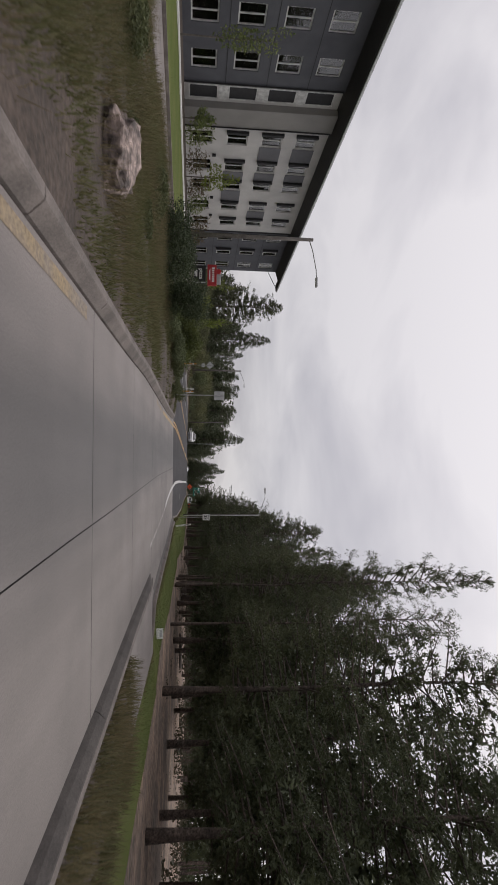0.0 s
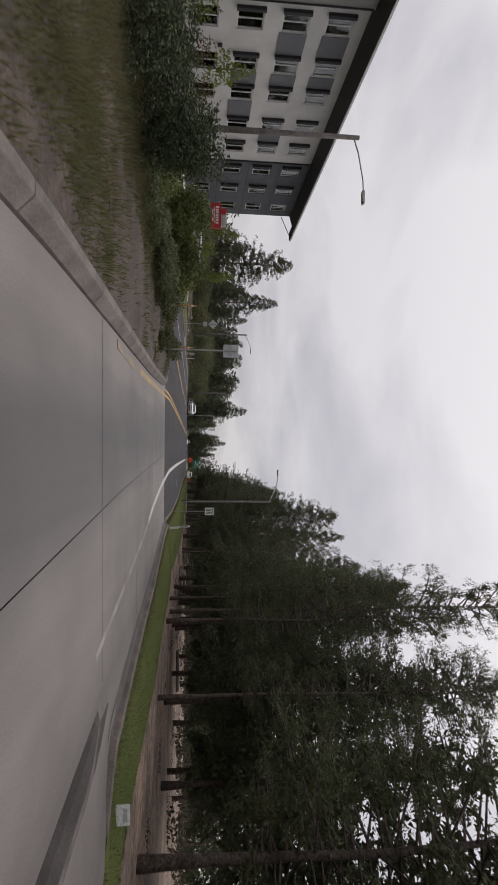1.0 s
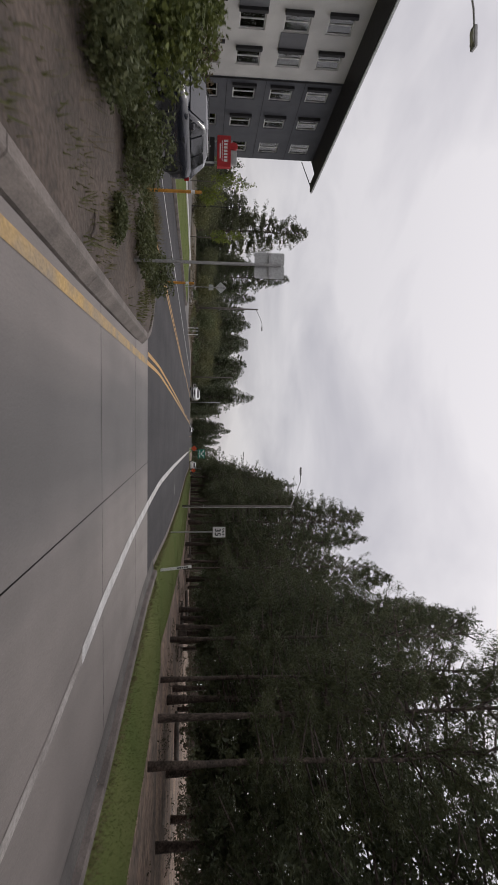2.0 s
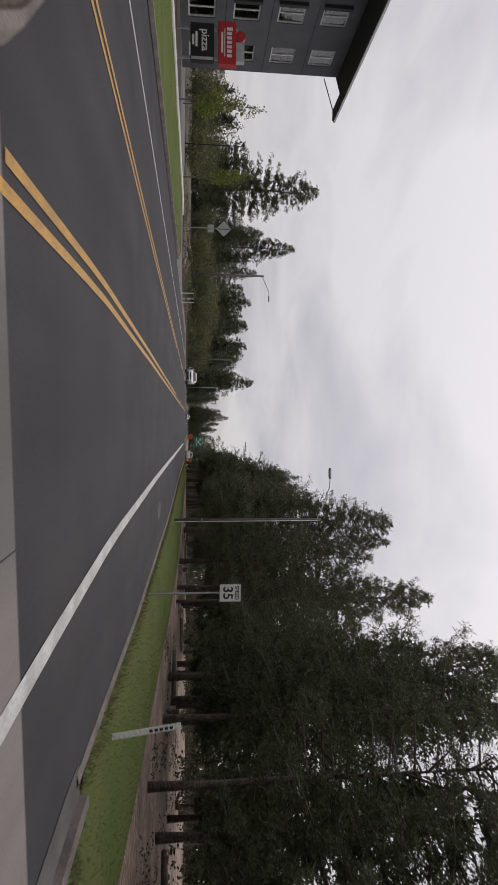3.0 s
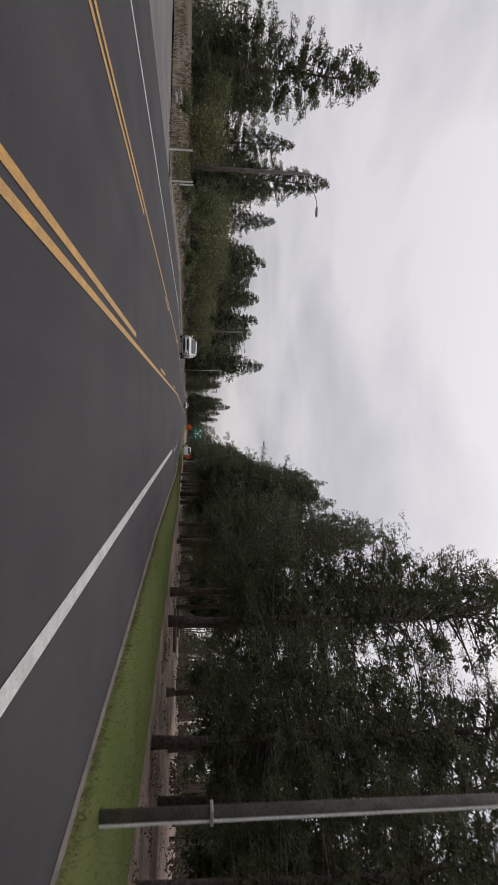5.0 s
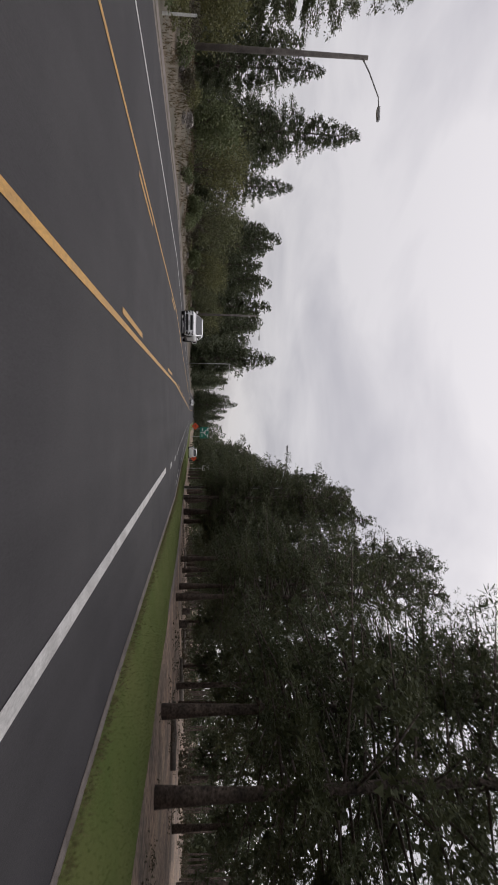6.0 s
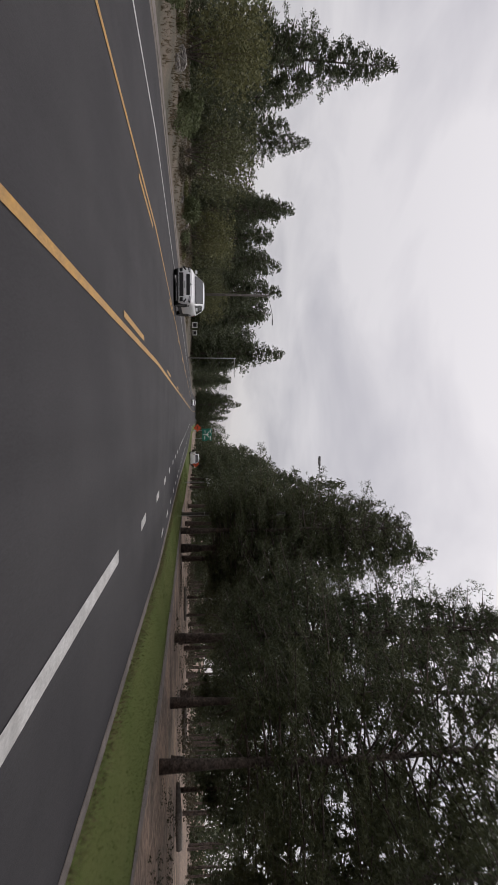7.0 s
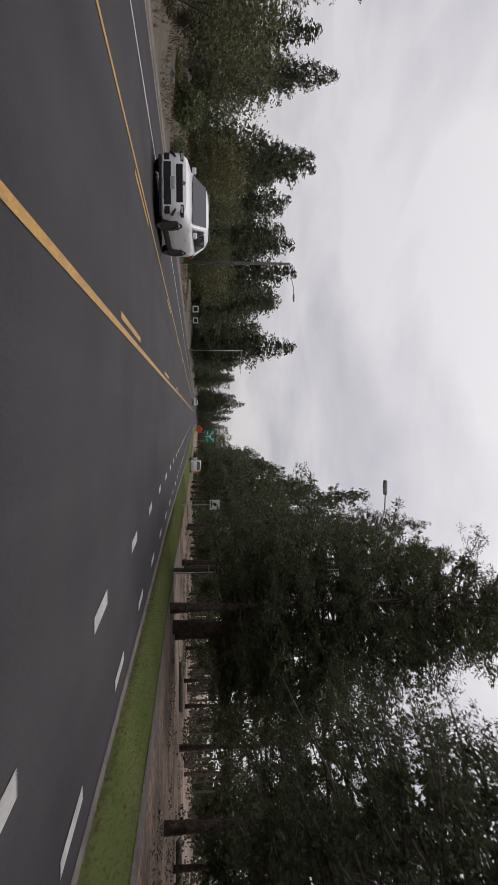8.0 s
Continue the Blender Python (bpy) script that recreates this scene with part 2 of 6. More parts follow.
CLAD_DARK = material("dark_grey_cladding", (0.076, 0.079, 0.090), (0.061, 0.063, 0.073), 0.75, 1.0, 20, 0.1, spread=0.1, local=False)
CLAD_FIN = material("fin_panel", (0.22, 0.212, 0.20), (0.19, 0.183, 0.173), 0.8, 0.6, 20, 0.1, spread=0.08, local=False)
CLAD_BEIGE = material("pale_cladding", (0.50, 0.49, 0.47), (0.43, 0.42, 0.405), 0.8, 0.8, 20, 0.1, spread=0.08, local=False)
CLAD_GREY = material("mid_grey_panel", (0.125, 0.126, 0.135), (0.105, 0.106, 0.114), 0.75, 1.0, 20, 0.1, spread=0.1, local=False)
SHADEBOX = material("window_hood", (0.018, 0.018, 0.02), rough=0.7)
ROOFING = material("roof_edge_metal", (0.02, 0.02, 0.022), (0.03, 0.03, 0.033), 0.5, 2, 20, 0.05)
FRAMEWHITE = material("white_window_frame", (0.62, 0.62, 0.60), rough=0.5, bump=0)
BLIND = material("roller_blind", (0.50, 0.50, 0.48), (0.40, 0.40, 0.39), 0.8, 2, 30, 0)
# dark colour that stands in for the lack of light indoors
ROOM_SHADE = material("room_shade", (0.05, 0.048, 0.045), rough=0.9)
PANE = glass_material("window_glass", (0.75, 0.78, 0.78))
CARGLASS = glass_material("car_glass", (0.35, 0.37, 0.38))
CARWHITE = material("car_white_paint", (0.82, 0.82, 0.83), (0.78, 0.78, 0.79), 0.28, 2, 40, 0, spread=0.03, coat=0.6)
CARBLACK = material("black_plastic", (0.014, 0.014, 0.015), rough=0.55, bump=0.05)
RUBBER = material("tyre_rubber", (0.017, 0.017, 0.017), rough=0.85)
RIM = material("alloy_rim", (0.32, 0.32, 0.33), rough=0.35, metal=0.8, bump=0)
LAMPGLASS = material("headlamp_lens", (0.55, 0.56, 0.58), rough=0.12, bump=0, coat=0.8)
REDLENS = material("rear_lens", (0.3, 0.01, 0.01), rough=0.2, bump=0)


# ---- building blocks ----
def link_mesh(name, me, mat, parent=None, label=""):
    ob = new(name, me)
    if mat is not None and not me.materials:
        me.materials.append(mat)
    if parent is not None:
        ob.parent = parent
    if label:
        ob["label"] = label
    return ob


def part(name, bm, mat, parent=None, label="", smooth=False):
    me = bpy.data.meshes.new(name)
    bm.normal_update()
    bm.to_mesh(me)
    bm.free()
    if smooth:
        me.polygons.foreach_set("use_smooth", [True] * len(me.polygons))
    return link_mesh(name, me, mat, parent, label)


def thing(name, at, label, category, group="", turn=0.0, kind=""):
    ob = new(name)
    ob.matrix_world = pose(*at, 0, 0, turn)
    ob.empty_display_size = 0.2
    return tagged(ob, label, category, group, kind)


def add_box(bm, x0, x1, y0, y1, z0, z1, bevel=0.0):
    made = bmesh.ops.create_cube(bm, size=1, matrix=Matrix.Translation(((x0 + x1) / 2, (y0 + y1) / 2, (z0 + z1) / 2)) @ Matrix.Diagonal((x1 - x0, y1 - y0, z1 - z0, 1)))
    if bevel:
        edges = list({e for v in made["verts"] for e in v.link_edges})
        bmesh.ops.bevel(bm, geom=edges, offset=bevel, segments=2, affect="EDGES", profile=0.5)
    return bm


def box(x0, x1, y0, y1, z0, z1, bevel=0.0):
    return add_box(bmesh.new(), x0, x1, y0, y1, z0, z1, bevel)


def add_tube(bm, path, radii, sides=10, cap=True):
    """A round tapered bar along the points of path."""
    rings = []
    for i, p in enumerate(path):
        a, b = Vector(path[max(i - 1, 0)]), Vector(path[min(i + 1, len(path) - 1)])
        d = (b - a).normalized()
        side = d.cross(Vector((0, 0, 1)))
        side = side.normalized() if side.length > 0.05 else Vector((1, 0, 0))
        other = d.cross(side)
        rings.append([bm.verts.new(Vector(p) + radii[i] * (math.cos(k * math.tau / sides) * side + math.sin(k * math.tau / sides) * other)) for k in range(sides)])
    for r0, r1 in zip(rings, rings[1:]):
        for k in range(sides):
            bm.faces.new((r0[k], r0[(k + 1) % sides], r1[(k + 1) % sides], r1[k]))
    if cap:
        bm.faces.new(rings[0][::-1])
        bm.faces.new(rings[-1])
    return bm


def tube(path, radii, sides=10):
    bm = add_tube(bmesh.new(), path, radii, sides)
    bmesh.ops.recalc_face_normals(bm, faces=bm.faces)
    return bm


def array_mesh(name, verts, faces_per):
    """A mesh from a numpy array of shape (n, k, 3): n separate faces of k corners."""
    n, k = verts.shape[:2]
    me = bpy.data.meshes.new(name)
    me.vertices.add(n * k)
    me.vertices.foreach_set("co", verts.reshape(-1).astype(np.float32))
    me.loops.add(n * k)
    me.loops.foreach_set("vertex_index", np.arange(n * k, dtype=np.int32))
    me.polygons.add(n)
    me.polygons.foreach_set("loop_start", np.arange(0, n * k, k, dtype=np.int32))
    me.polygons.foreach_set("loop_total", np.full(n, k, dtype=np.int32))
    me.update()
    return me


def curve_at(pairs, y):
    """A value that follows straight legs between (y, value) pairs."""
    return float(np.interp(y, [p[0] for p in pairs], [p[1] for p in pairs]))


def strip(bm, ys, profile):
    """A long surface: profile(y) gives the (x, z) points across, left to right."""
    rows = [[bm.verts.new((x, y, z)) for x, z in profile(y)] for y in ys]
    for a, b in zip(rows, rows[1:]):
        for k in range(len(a) - 1):
            bm.faces.new((a[k], a[k + 1], b[k + 1], b[k]))
    return bm


def steps(a, b, d):
    n = max(1, round((b - a) / d))
    return [a + (b - a) * i / n for i in range(n + 1)]


# ---- the plan: edges as functions of the way along the road ----
KERB_L = [(-14, 1.35), (0, 0.42), (4.6, 0.13), (6.8, 0.0), (10.9, -0.25), (14.1, -0.50), (18.8, -0.70), (20.4, -0.76), (25.3, -0.96), (30, -1.25), (31.8, -1.38), (32.6, -1.66), (33.2, -2.1), (33.8, -2.75), (34.1, -3.25)]
NOSE_R = [(-14, 6.1), (0, 5.42), (5.8, 5.20), (8.2, 5.14), (12, 4.96), (15.5, 4.86), (17.4, 4.82)]
GUTTER_R = [(17.4, 6.9), (17.9, 6.1), (18.5, 5.55), (20.4, 5.34), (22.4, 5.16), (26.7, 4.90), (32.5, 4.22), (35, 4.15), (38, 4.3)]
ISLE_L = [(-14, -9.4), (14, -8.8), (18, -8.9), (22, -7.8), (26, -6.8), (31, -5.2), (33.0, -4.4), (33.8, -3.85), (34.1, -3.6)]
ROAD_R = [(33, 4.15), (38, 4.35), (42, 4.55), (56, 4.66), (66, 4.36), (73, 4.12), (112, 4.15), (130, 4.6), (160, 5.4), (1500, 5.4)]
ROAD_L = [(-14, -16.2), (14, -14.4), (18.9, -12.8), (24.4, -11.0), (30, -10.3), (73, -10.35), (80, -10.0), (105, -9.7), (1500, -9.7)]
EDGE_LINE = [(17.0, 4.02), (20.2, 3.77), (24.2, 3.40), (27, 2.97), (30.5, 2.60), (34.9, 2.32), (38.2, 2.16), (48, 2.09), (85.6, 2.12)]
LONG_JOINT = [(-14, 4.0), (6, 2.74), (9.1, 2.57), (20, 1.90), (23, 1.77), (31.9, 1.37), (34.2, 1.28)]
CONC_END = 33.5


def dip(y):
    """The road runs level, then falls gently into the distance."""
    return -0.018 * max(0.0, min(y, 330.0) - 93.0)

# ---- ground, roads and verges ----
ground = part("ground", strip(bmesh.new(), [-300, 0, 93, 330, 900, 2500, 4500], lambda y: [(-3000, -0.25), (-300, -0.25), (300, -0.25), (3000, -0.25)]), WOODSOIL)
tagged(ground, "bare brown soil and needle litter under the trees", "ground", kind="structure")

road = part("road", strip(bmesh.new(), steps(CONC_END - 0.6, 93, 2.5) + steps(95.5, 330, 2.5) + [400, 800, 1500], lambda y: [(curve_at(ROAD_L, y), -0.004), (-5.4, -0.004), (0.4, -0.004), (curve_at(ROAD_R, y), -0.004)]), ASPHALT)
tagged(road, "smooth dark grey asphalt road with painted lines", "road", kind="structure")
entry = part("road_entry", strip(bmesh.new(), steps(-14, 26, 2), lambda y: [(curve_at(ROAD_L, y), 0), (curve_at(ISLE_L, y) - 0.02, 0)]), CONCRETE)
tagged(entry, "pale concrete entry lane towards the roundabout", "road", kind="structure")
entry2 = part("road_entry", strip(bmesh.new(), steps(26, CONC_END, 1), lambda y: [(curve_at(ROAD_L, y), 0), (curve_at(ISLE_L, y) - 0.02, 0)]), ASPHALT)
tagged(entry2, "dark asphalt entry lane beside the planted island", "road", kind="structure")

# concrete exit lane: one slab between each pair of joints
road_concrete = thing("road_concrete", (0, 0, 0), "grey brown concrete road slabs with dark joints", "road", kind="structure")
part("joint", strip(bmesh.new(), steps(-14, CONC_END - 0.01, 1.5), lambda y: [(curve_at(KERB_L, y), -0.014), (curve_at(NOSE_R, y) + 0.3 if y < 17.3 else curve_at(GUTTER_R, y), -0.014)]), JOINT, road_concrete)
cuts = [-14, -6.2, -1.6, 3.0, 7.3, 12.0, 17.4, 22.2, 26.8, 30.8, CONC_END]
for y0, y1 in zip(cuts, cuts[1:]):
    for lo, hi in ((KERB_L, LONG_JOINT), (LONG_JOINT, None)):
        def across(y):
            right = (curve_at(NOSE_R, y) if y1 <= 17.5 else curve_at(GUTTER_R, y)) if hi is None else curve_at(hi, y) - 0.008
            left = curve_at(lo, y) + (0.008 if hi is None else 0.03)
            return [(left, 0.0), ((left + right) / 2, 0.0), (right, 0.0)]
        bm = strip(bmesh.new(), steps(y0 + 0.012, y1 - 0.012, 1.5), across)
        for v in bm.verts:
            v.co.y += 0.10 * (v.co.x - 2.2)
        part("slab", bm, SLAB, road_concrete)

# painted lines
markings = thing("road_markings", (0, 0, 0.005), "yellow and white painted lines on the road", "road marking", kind="structure")


def line(pairs, width, mat, z=0.0):
    ys = steps(pairs[0][0], pairs[-1][0], 1.5)
    return part("line", strip(bmesh.new(), ys, lambda y: [(curve_at(pairs, y) - width / 2, z), (curve_at(pairs, y) + width / 2, z)]), mat, markings)


line([p for p in EDGE_LINE if p[0] < 25] + [(25.5, 3.20)], 0.13, WORN_WHITE)
line([(25.5, 3.20)] + [p for p in EDGE_LINE if p[0] > 26], 0.20, WHITE)
line([(33.0, -1.16), (37, -1.36), (45, -1.41), (600, -1.41)], 0.11, YELLOW)
line([(33.2, -1.40), (37, -1.58), (45, -1.63), (65.5, -1.63)], 0.11, YELLOW)
for y in steps(74.2, 74.2 + 12.2 * 13, 12.2):
    line([(y, -1.62), (y + 3.05, -1.62)], 0.11, YELLOW)
line([(35.5, -4.97), (600, -4.97)], 0.11, YELLOW)
line([(35.5, -4.74), (67, -4.74)], 0.11, YELLOW)
for y in steps(76.5, 76.5 + 12.2 * 12, 12.2):
    line([(y, -4.74), (y + 3.05, -4.74)], 0.11, YELLOW)
line([(28, -8.7), (33, -7.9), (40, -7.55), (600, -7.50)], 0.13, WHITE)
for k in range(36):
    y = 88.65 + 3.67 * k
    line([(y, 2.28), (y + 0.92, 2.24)], 0.19, WHITE)
for k in range(38):
    y = 94.3 + 3.2 * k
    line([(y, 3.70), (y + 0.92, 3.66)], 0.15, WHITE)
line([(18.6, -0.54), (20.5, -0.53), (22.5, -0.63)], 0.15, FADED_YELLOW, 0.002)
line([(22.5, -0.63), (25.6, -0.78), (30, -1.0), (32.9, -1.15)], 0.15, WORN_YELLOW, 0.002)
line([(1.0, 0.52), (5.0, 0.27), (6.6, 0.17)], 0.16, FADED_YELLOW, 0.0)

part("patch", strip(bmesh.new(), steps(57.6, 58.2, 0.1), lambda y: [(-3.98 + 0.02 * math.sin(y * 20), 0.0), (-3.62 + 0.02 * math.sin(y * 17), 0.0)]), PATCHED, road, "small pale worn patch")
part("patch", strip(bmesh.new(), steps(48.7, 50.3, 0.1), lambda y: [(3.38 + 0.03 * math.sin(y * 9) - 0.26 * math.sqrt(max(0.0, 1 - ((y - 49.5) / 0.8) ** 2)), 0.0), (3.40 + 0.03 * math.sin(y * 11) + 0.30 * math.sqrt(max(0.0, 1 - ((y - 49.5) / 0.8) ** 2)), 0.0)]), PATCHED, road, "pale worn patch")

# kerb of the planted island, in cast lengths
kerb_island = thing("kerb_island", (0, 0, 0), "pale worn concrete sloped kerb of the planted island", "kerb", kind="structure")
for y0, y1 in zip(steps(-14, 31.6, 3.0) + [34.1], steps(-14, 31.6, 3.0)[1:] + [34.1]):
    def kerb_profile(y):
        x = curve_at(KERB_L, y)
        return [(x - 0.27, -0.1), (x - 0.27, 0.12), (x - 0.26, 0.13), (x - 0.15, 0.13), (x - 0.135, 0.12), (x - 0.025, 0.01), (x - 0.015, -0.05)]
    part("kerb_length", strip(bmesh.new(), steps(y0 + 0.008, y1 - 0.008, 0.75 if y1 < 33 else 0.12), kerb_profile), KERB, kerb_island)
part("kerb_far_side", strip(bmesh.new(), steps(-14, 34.1, 1.0), lambda y: [(curve_at(ISLE_L, y), 0.0), (curve_at(ISLE_L, y) + 0.03, 0.12), (curve_at(ISLE_L, y) + 0.3, 0.14), (curve_at(ISLE_L, y) + 0.31, 0.0)]), KERB, kerb_island)
tip = tube([(-3.62, 34.08, 0.04), (-3.45, 34.22, 0.05), (-3.27, 34.08, 0.04)], [0.1, 0.1, 0.1], 8)
part("nose", tip, KERB, kerb_island)


def isle_z(x, y):
    """Rough soil of the island."""
    a, b = curve_at(ISLE_L, y) + 0.3, curve_at(KERB_L, y) - 0.25
    s = max(0.0, min(1.0, (x - a) / max(b - a, 0.05)))
    return 0.10 + 0.09 * math.sin(math.pi * s) ** 0.8 * min(1.0, (b - a) / 4) + 0.05 * noise.noise(Vector((x * 1.3, y * 1.3, 0))) * min(1, (b - a))


def isle_profile(y):
    a, b = curve_at(ISLE_L, y) + 0.3, curve_at(KERB_L, y) - 0.255
    b = max(b, a + 0.02)
    return [(a + (b - a) * k / 30, isle_z(a + (b - a) * k / 30, y)) for k in range(31)]


island = part("planted_island", strip(bmesh.new(), steps(-14, 34.0, 0.35), isle_profile), EARTH, smooth=True)
tagged(island, "brown bare soil of the planted traffic island", "ground", kind="structure")

# kerb nose, ramp and gutter on the near side
kerb_nose = thing("kerb_nose", (0, 0, 0), "concrete kerb with a shade-darkened face and a rounded nose", "kerb", kind="structure")
for y0, y1 in zip(steps(-14, 17.3, 3.1), steps(-14, 17.3, 3.1)[1:]):
    def nose_profile(y):
        x, end = curve_at(NOSE_R, y), max(0.08, min(1.0, (17.6 - y) / 1.6))
        return [(x + 0.015, -0.05), (x + 0.02, 0.0), (x + 0.06, 0.07 * end), (x + 0.14, 0.145 * end), (x + 0.165, 0.15 * end)]

    def top_profile(y):
        x, end = curve_at(NOSE_R, y), max(0.08, min(1.0, (17.6 - y) / 1.6))
        return [(x + 0.165, 0.15 * end), (x + 0.19, 0.157 * end), (x + 0.28, 0.155 * end), (x + 0.30, 0.14 * end), (x + 0.31, -0.05)]
    # the face is coloured darker than the top to carry its shade
    piece = part("kerb_length", strip(bmesh.new(), steps(y0 + 0.008, y1 - 0.008, 0.5), nose_profile), KERBFACE, kerb_nose, "sloping face with shade and damp in its colour")
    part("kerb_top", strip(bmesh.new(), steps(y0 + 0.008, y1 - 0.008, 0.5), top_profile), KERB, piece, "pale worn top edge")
ramp = part("ramp", strip(bmesh.new(), steps(11.0, 18.2, 0.6), lambda y: [(curve_at(NOSE_R, y) + 0.304, -0.05), (curve_at(NOSE_R, y) + 0.305, 0.13 * min(1, max(0.05, (18.4 - y) / 1.8))), (6.4, 0.13 * min(1, max(0.05, (18.4 - y) / 1.8))), (7.1, 0.14 * min(1, max(0.3, (19 - y) / 1.8)))]), CONCRETE)
tagged(ramp, "pale concrete ramp pad behind the kerb", "pavement", kind="structure")
apron = part("apron", strip(bmesh.new(), steps(14.0, 20.5, 0.5), lambda y: [(4.6, -0.008), (7.3, -0.008)]), CONCRETE)
tagged(apron, "pale concrete apron round the kerb nose", "pavement", kind="structure")
gutter = thing("gutter", (0, 0, 0), "dark stained concrete gutter with a pale kerb edge", "kerb", kind="structure")
for y0, y1 in zip(steps(17.4, 35.6, 3.0), steps(17.4, 35.6, 3.0)[1:]):
    part("gutter_pan", strip(bmesh.new(), steps(y0 + 0.006, y1 - 0.006, 0.3), lambda y: [(curve_at(GUTTER_R, y) - 0.01, 0.003), (curve_at(GUTTER_R, y) + 0.22, -0.004), (curve_at(GUTTER_R, y) + 0.34, 0.02)]), GUTTER, gutter)
    part("kerb_length", strip(bmesh.new(), steps(y0 + 0.006, y1 - 0.006, 0.3), lambda y: [(curve_at(GUTTER_R, y) + 0.34, 0.01), (curve_at(GUTTER_R, y) + 0.37, 0.10), (curve_at(GUTTER_R, y) + 0.40, 0.115), (curve_at(GUTTER_R, y) + 0.50, 0.115), (curve_at(GUTTER_R, y) + 0.52, 0.0)]), KERB, gutter)


def verge_edge(y):
    if y < 17.4:
        return 7.05
    return curve_at(GUTTER_R, y) + 0.52 if y < 35.5 else curve_at(ROAD_R, y) + 0.14


def verge_z(x, y):
    d = x - verge_edge(y)
    w = 0.03 * noise.noise(Vector((x * 0.5, y * 0.25, 3)))
    low = 0.11 if y < 35 else 0.02
    return low + 0.17 * min(1.0, max(d, 0) / 1.8) + w * min(1, max(d, 0) * 2)


def bed_profile(y):
    a = curve_at(NOSE_R, y) + 0.30
    return [(a + (7.2 - a) * k / 12, 0.11 + 0.05 * noise.noise(Vector((k * 0.9, y * 1.2, 4))) * min(1, k / 2, (12 - k) / 2)) for k in range(13)]


soil_bed = part("soil_bed", strip(bmesh.new(), steps(-14, 11.2, 0.4), bed_profile), EARTH, smooth=True)
tagged(soil_bed, "bare brown soil with dry weeds behind the kerb", "ground", kind="structure")
VERGE_W = [(-14, 2.0), (17, 1.3), (25, 2.0), (40, 2.8), (47, 3.2), (57, 4.0), (66, 4.2), (78, 3.4), (86, 2.8), (95, 2.3), (115, 2.2), (160, 3.0), (400, 3.0)]
ys_near = steps(-14, 120, 0.6) + steps(122, 400, 8)
verge = part("verge", strip(bmesh.new(), ys_near, lambda y: [(verge_edge(y) + curve_at(VERGE_W, y) * k / 10, verge_z(verge_edge(y) + curve_at(VERGE_W, y) * k / 10, y)) for k in range(11)]), TURF, smooth=True)
tagged(verge, "mown green grass verge beside the road", "grass verge", kind="structure")
pave_edge = part("shoulder", strip(bmesh.new(), steps(35.5, 120, 1.0) + steps(128, 400, 8), lambda y: [(curve_at(ROAD_R, y) - 0.01, 0.002), (curve_at(ROAD_R, y) + 0.13, 0.02), (curve_at(ROAD_R, y) + 0.15, 0.0)]), KERB)
tagged(pave_edge, "thin pale gravel edge between asphalt and grass", "shoulder", kind="structure")


def woods_z(x, y):
    near = x - verge_edge(y) - curve_at(VERGE_W, y)
    return verge_z(verge_edge(y) + curve_at(VERGE_W, y), y) + 0.10 * noise.noise(Vector((x * 0.25, y * 0.25, 7))) * min(1, near / 2)


def woods_profile(y):
    a = verge_edge(y) + curve_at(VERGE_W, y)
    return [(a + s, woods_z(a + s, y)) for s in (0, 0.5, 1, 1.6, 2.3, 3.2, 4.5, 6, 8, 11, 15, 20, 30, 60, 140)]


woods_floor = part("woods_floor", strip(bmesh.new(), steps(-14, 120, 1.2) + steps(124, 500, 8), woods_profile), WOODSOIL, smooth=True)
tagged(woods_floor, "brown needle litter under the conifers", "ground", kind="structure")

# far side: grass band, footpath, bank
PATH_L = [(-14, -21.5), (22, -19.6), (34, -18.6), (56, -16.8), (76, -16.2)]


def lawn_edge(y):
    """The lawn ends in a rounded tip at the driveway."""
    turn_in = max(0.0, min(1.0, (y - 65.6) / 6.2))
    return curve_at(ROAD_L, y) - 5.2 * (1 - math.sqrt(1 - turn_in ** 2))


def lawn_profile(y):
    a, b = lawn_edge(y) - 0.32, curve_at(PATH_L, y)
    return [(a + (b - a) * k / 12, 0.09 + 0.09 * (k / 12) + 0.03 * noise.noise(Vector((k * 0.7, y * 0.4, 5)))) for k in range(13)][::-1]


lawn = part("lawn", strip(bmesh.new(), steps(-14, 65, 1.2) + steps(65.3, 71.7, 0.3), lawn_profile), TURF, smooth=True)
tagged(lawn, "bright green mown lawn strip before the apartment building", "lawn", kind="structure")
kerb_lawn = part("kerb_lawn", strip(bmesh.new(), steps(-14, 65, 1.0) + steps(65.3, 71.7, 0.25), lambda y: [(lawn_edge(y) - 0.33, 0.05), (lawn_edge(y) - 0.32, 0.13), (lawn_edge(y) - 0.16, 0.13), (lawn_edge(y) - 0.13, 0.0)]), KERB)
tagged(kerb_lawn, "pale concrete kerb along the lawn strip", "kerb", kind="structure")
footpath = part("footpath", strip(bmesh.new(), steps(-14, 74.5, 3.0), lambda y: [(curve_at(PATH_L, y) - 1.2, 0.10), (curve_at(PATH_L, y) - 1.18, 0.24), (curve_at(PATH_L, y) - 0.02, 0.24), (curve_at(PATH_L, y), 0.10)]), material("pale_path", (0.60, 0.59, 0.57), (0.48, 0.47, 0.45), 0.85, 1.0, 30, 0.2, local=False))
tagged(footpath, "pale concrete footpath along the lawn", "footpath", kind="structure")
forecourt = part("forecourt", strip(bmesh.new(), steps(-30, 78, 10), lambda y: [(-60, 0.2), (-24.5, 0.2), (curve_at(PATH_L, y) - 1.2, 0.13)]), EARTH)
tagged(forecourt, "planted soil bed beside the apartment building", "ground", kind="structure")


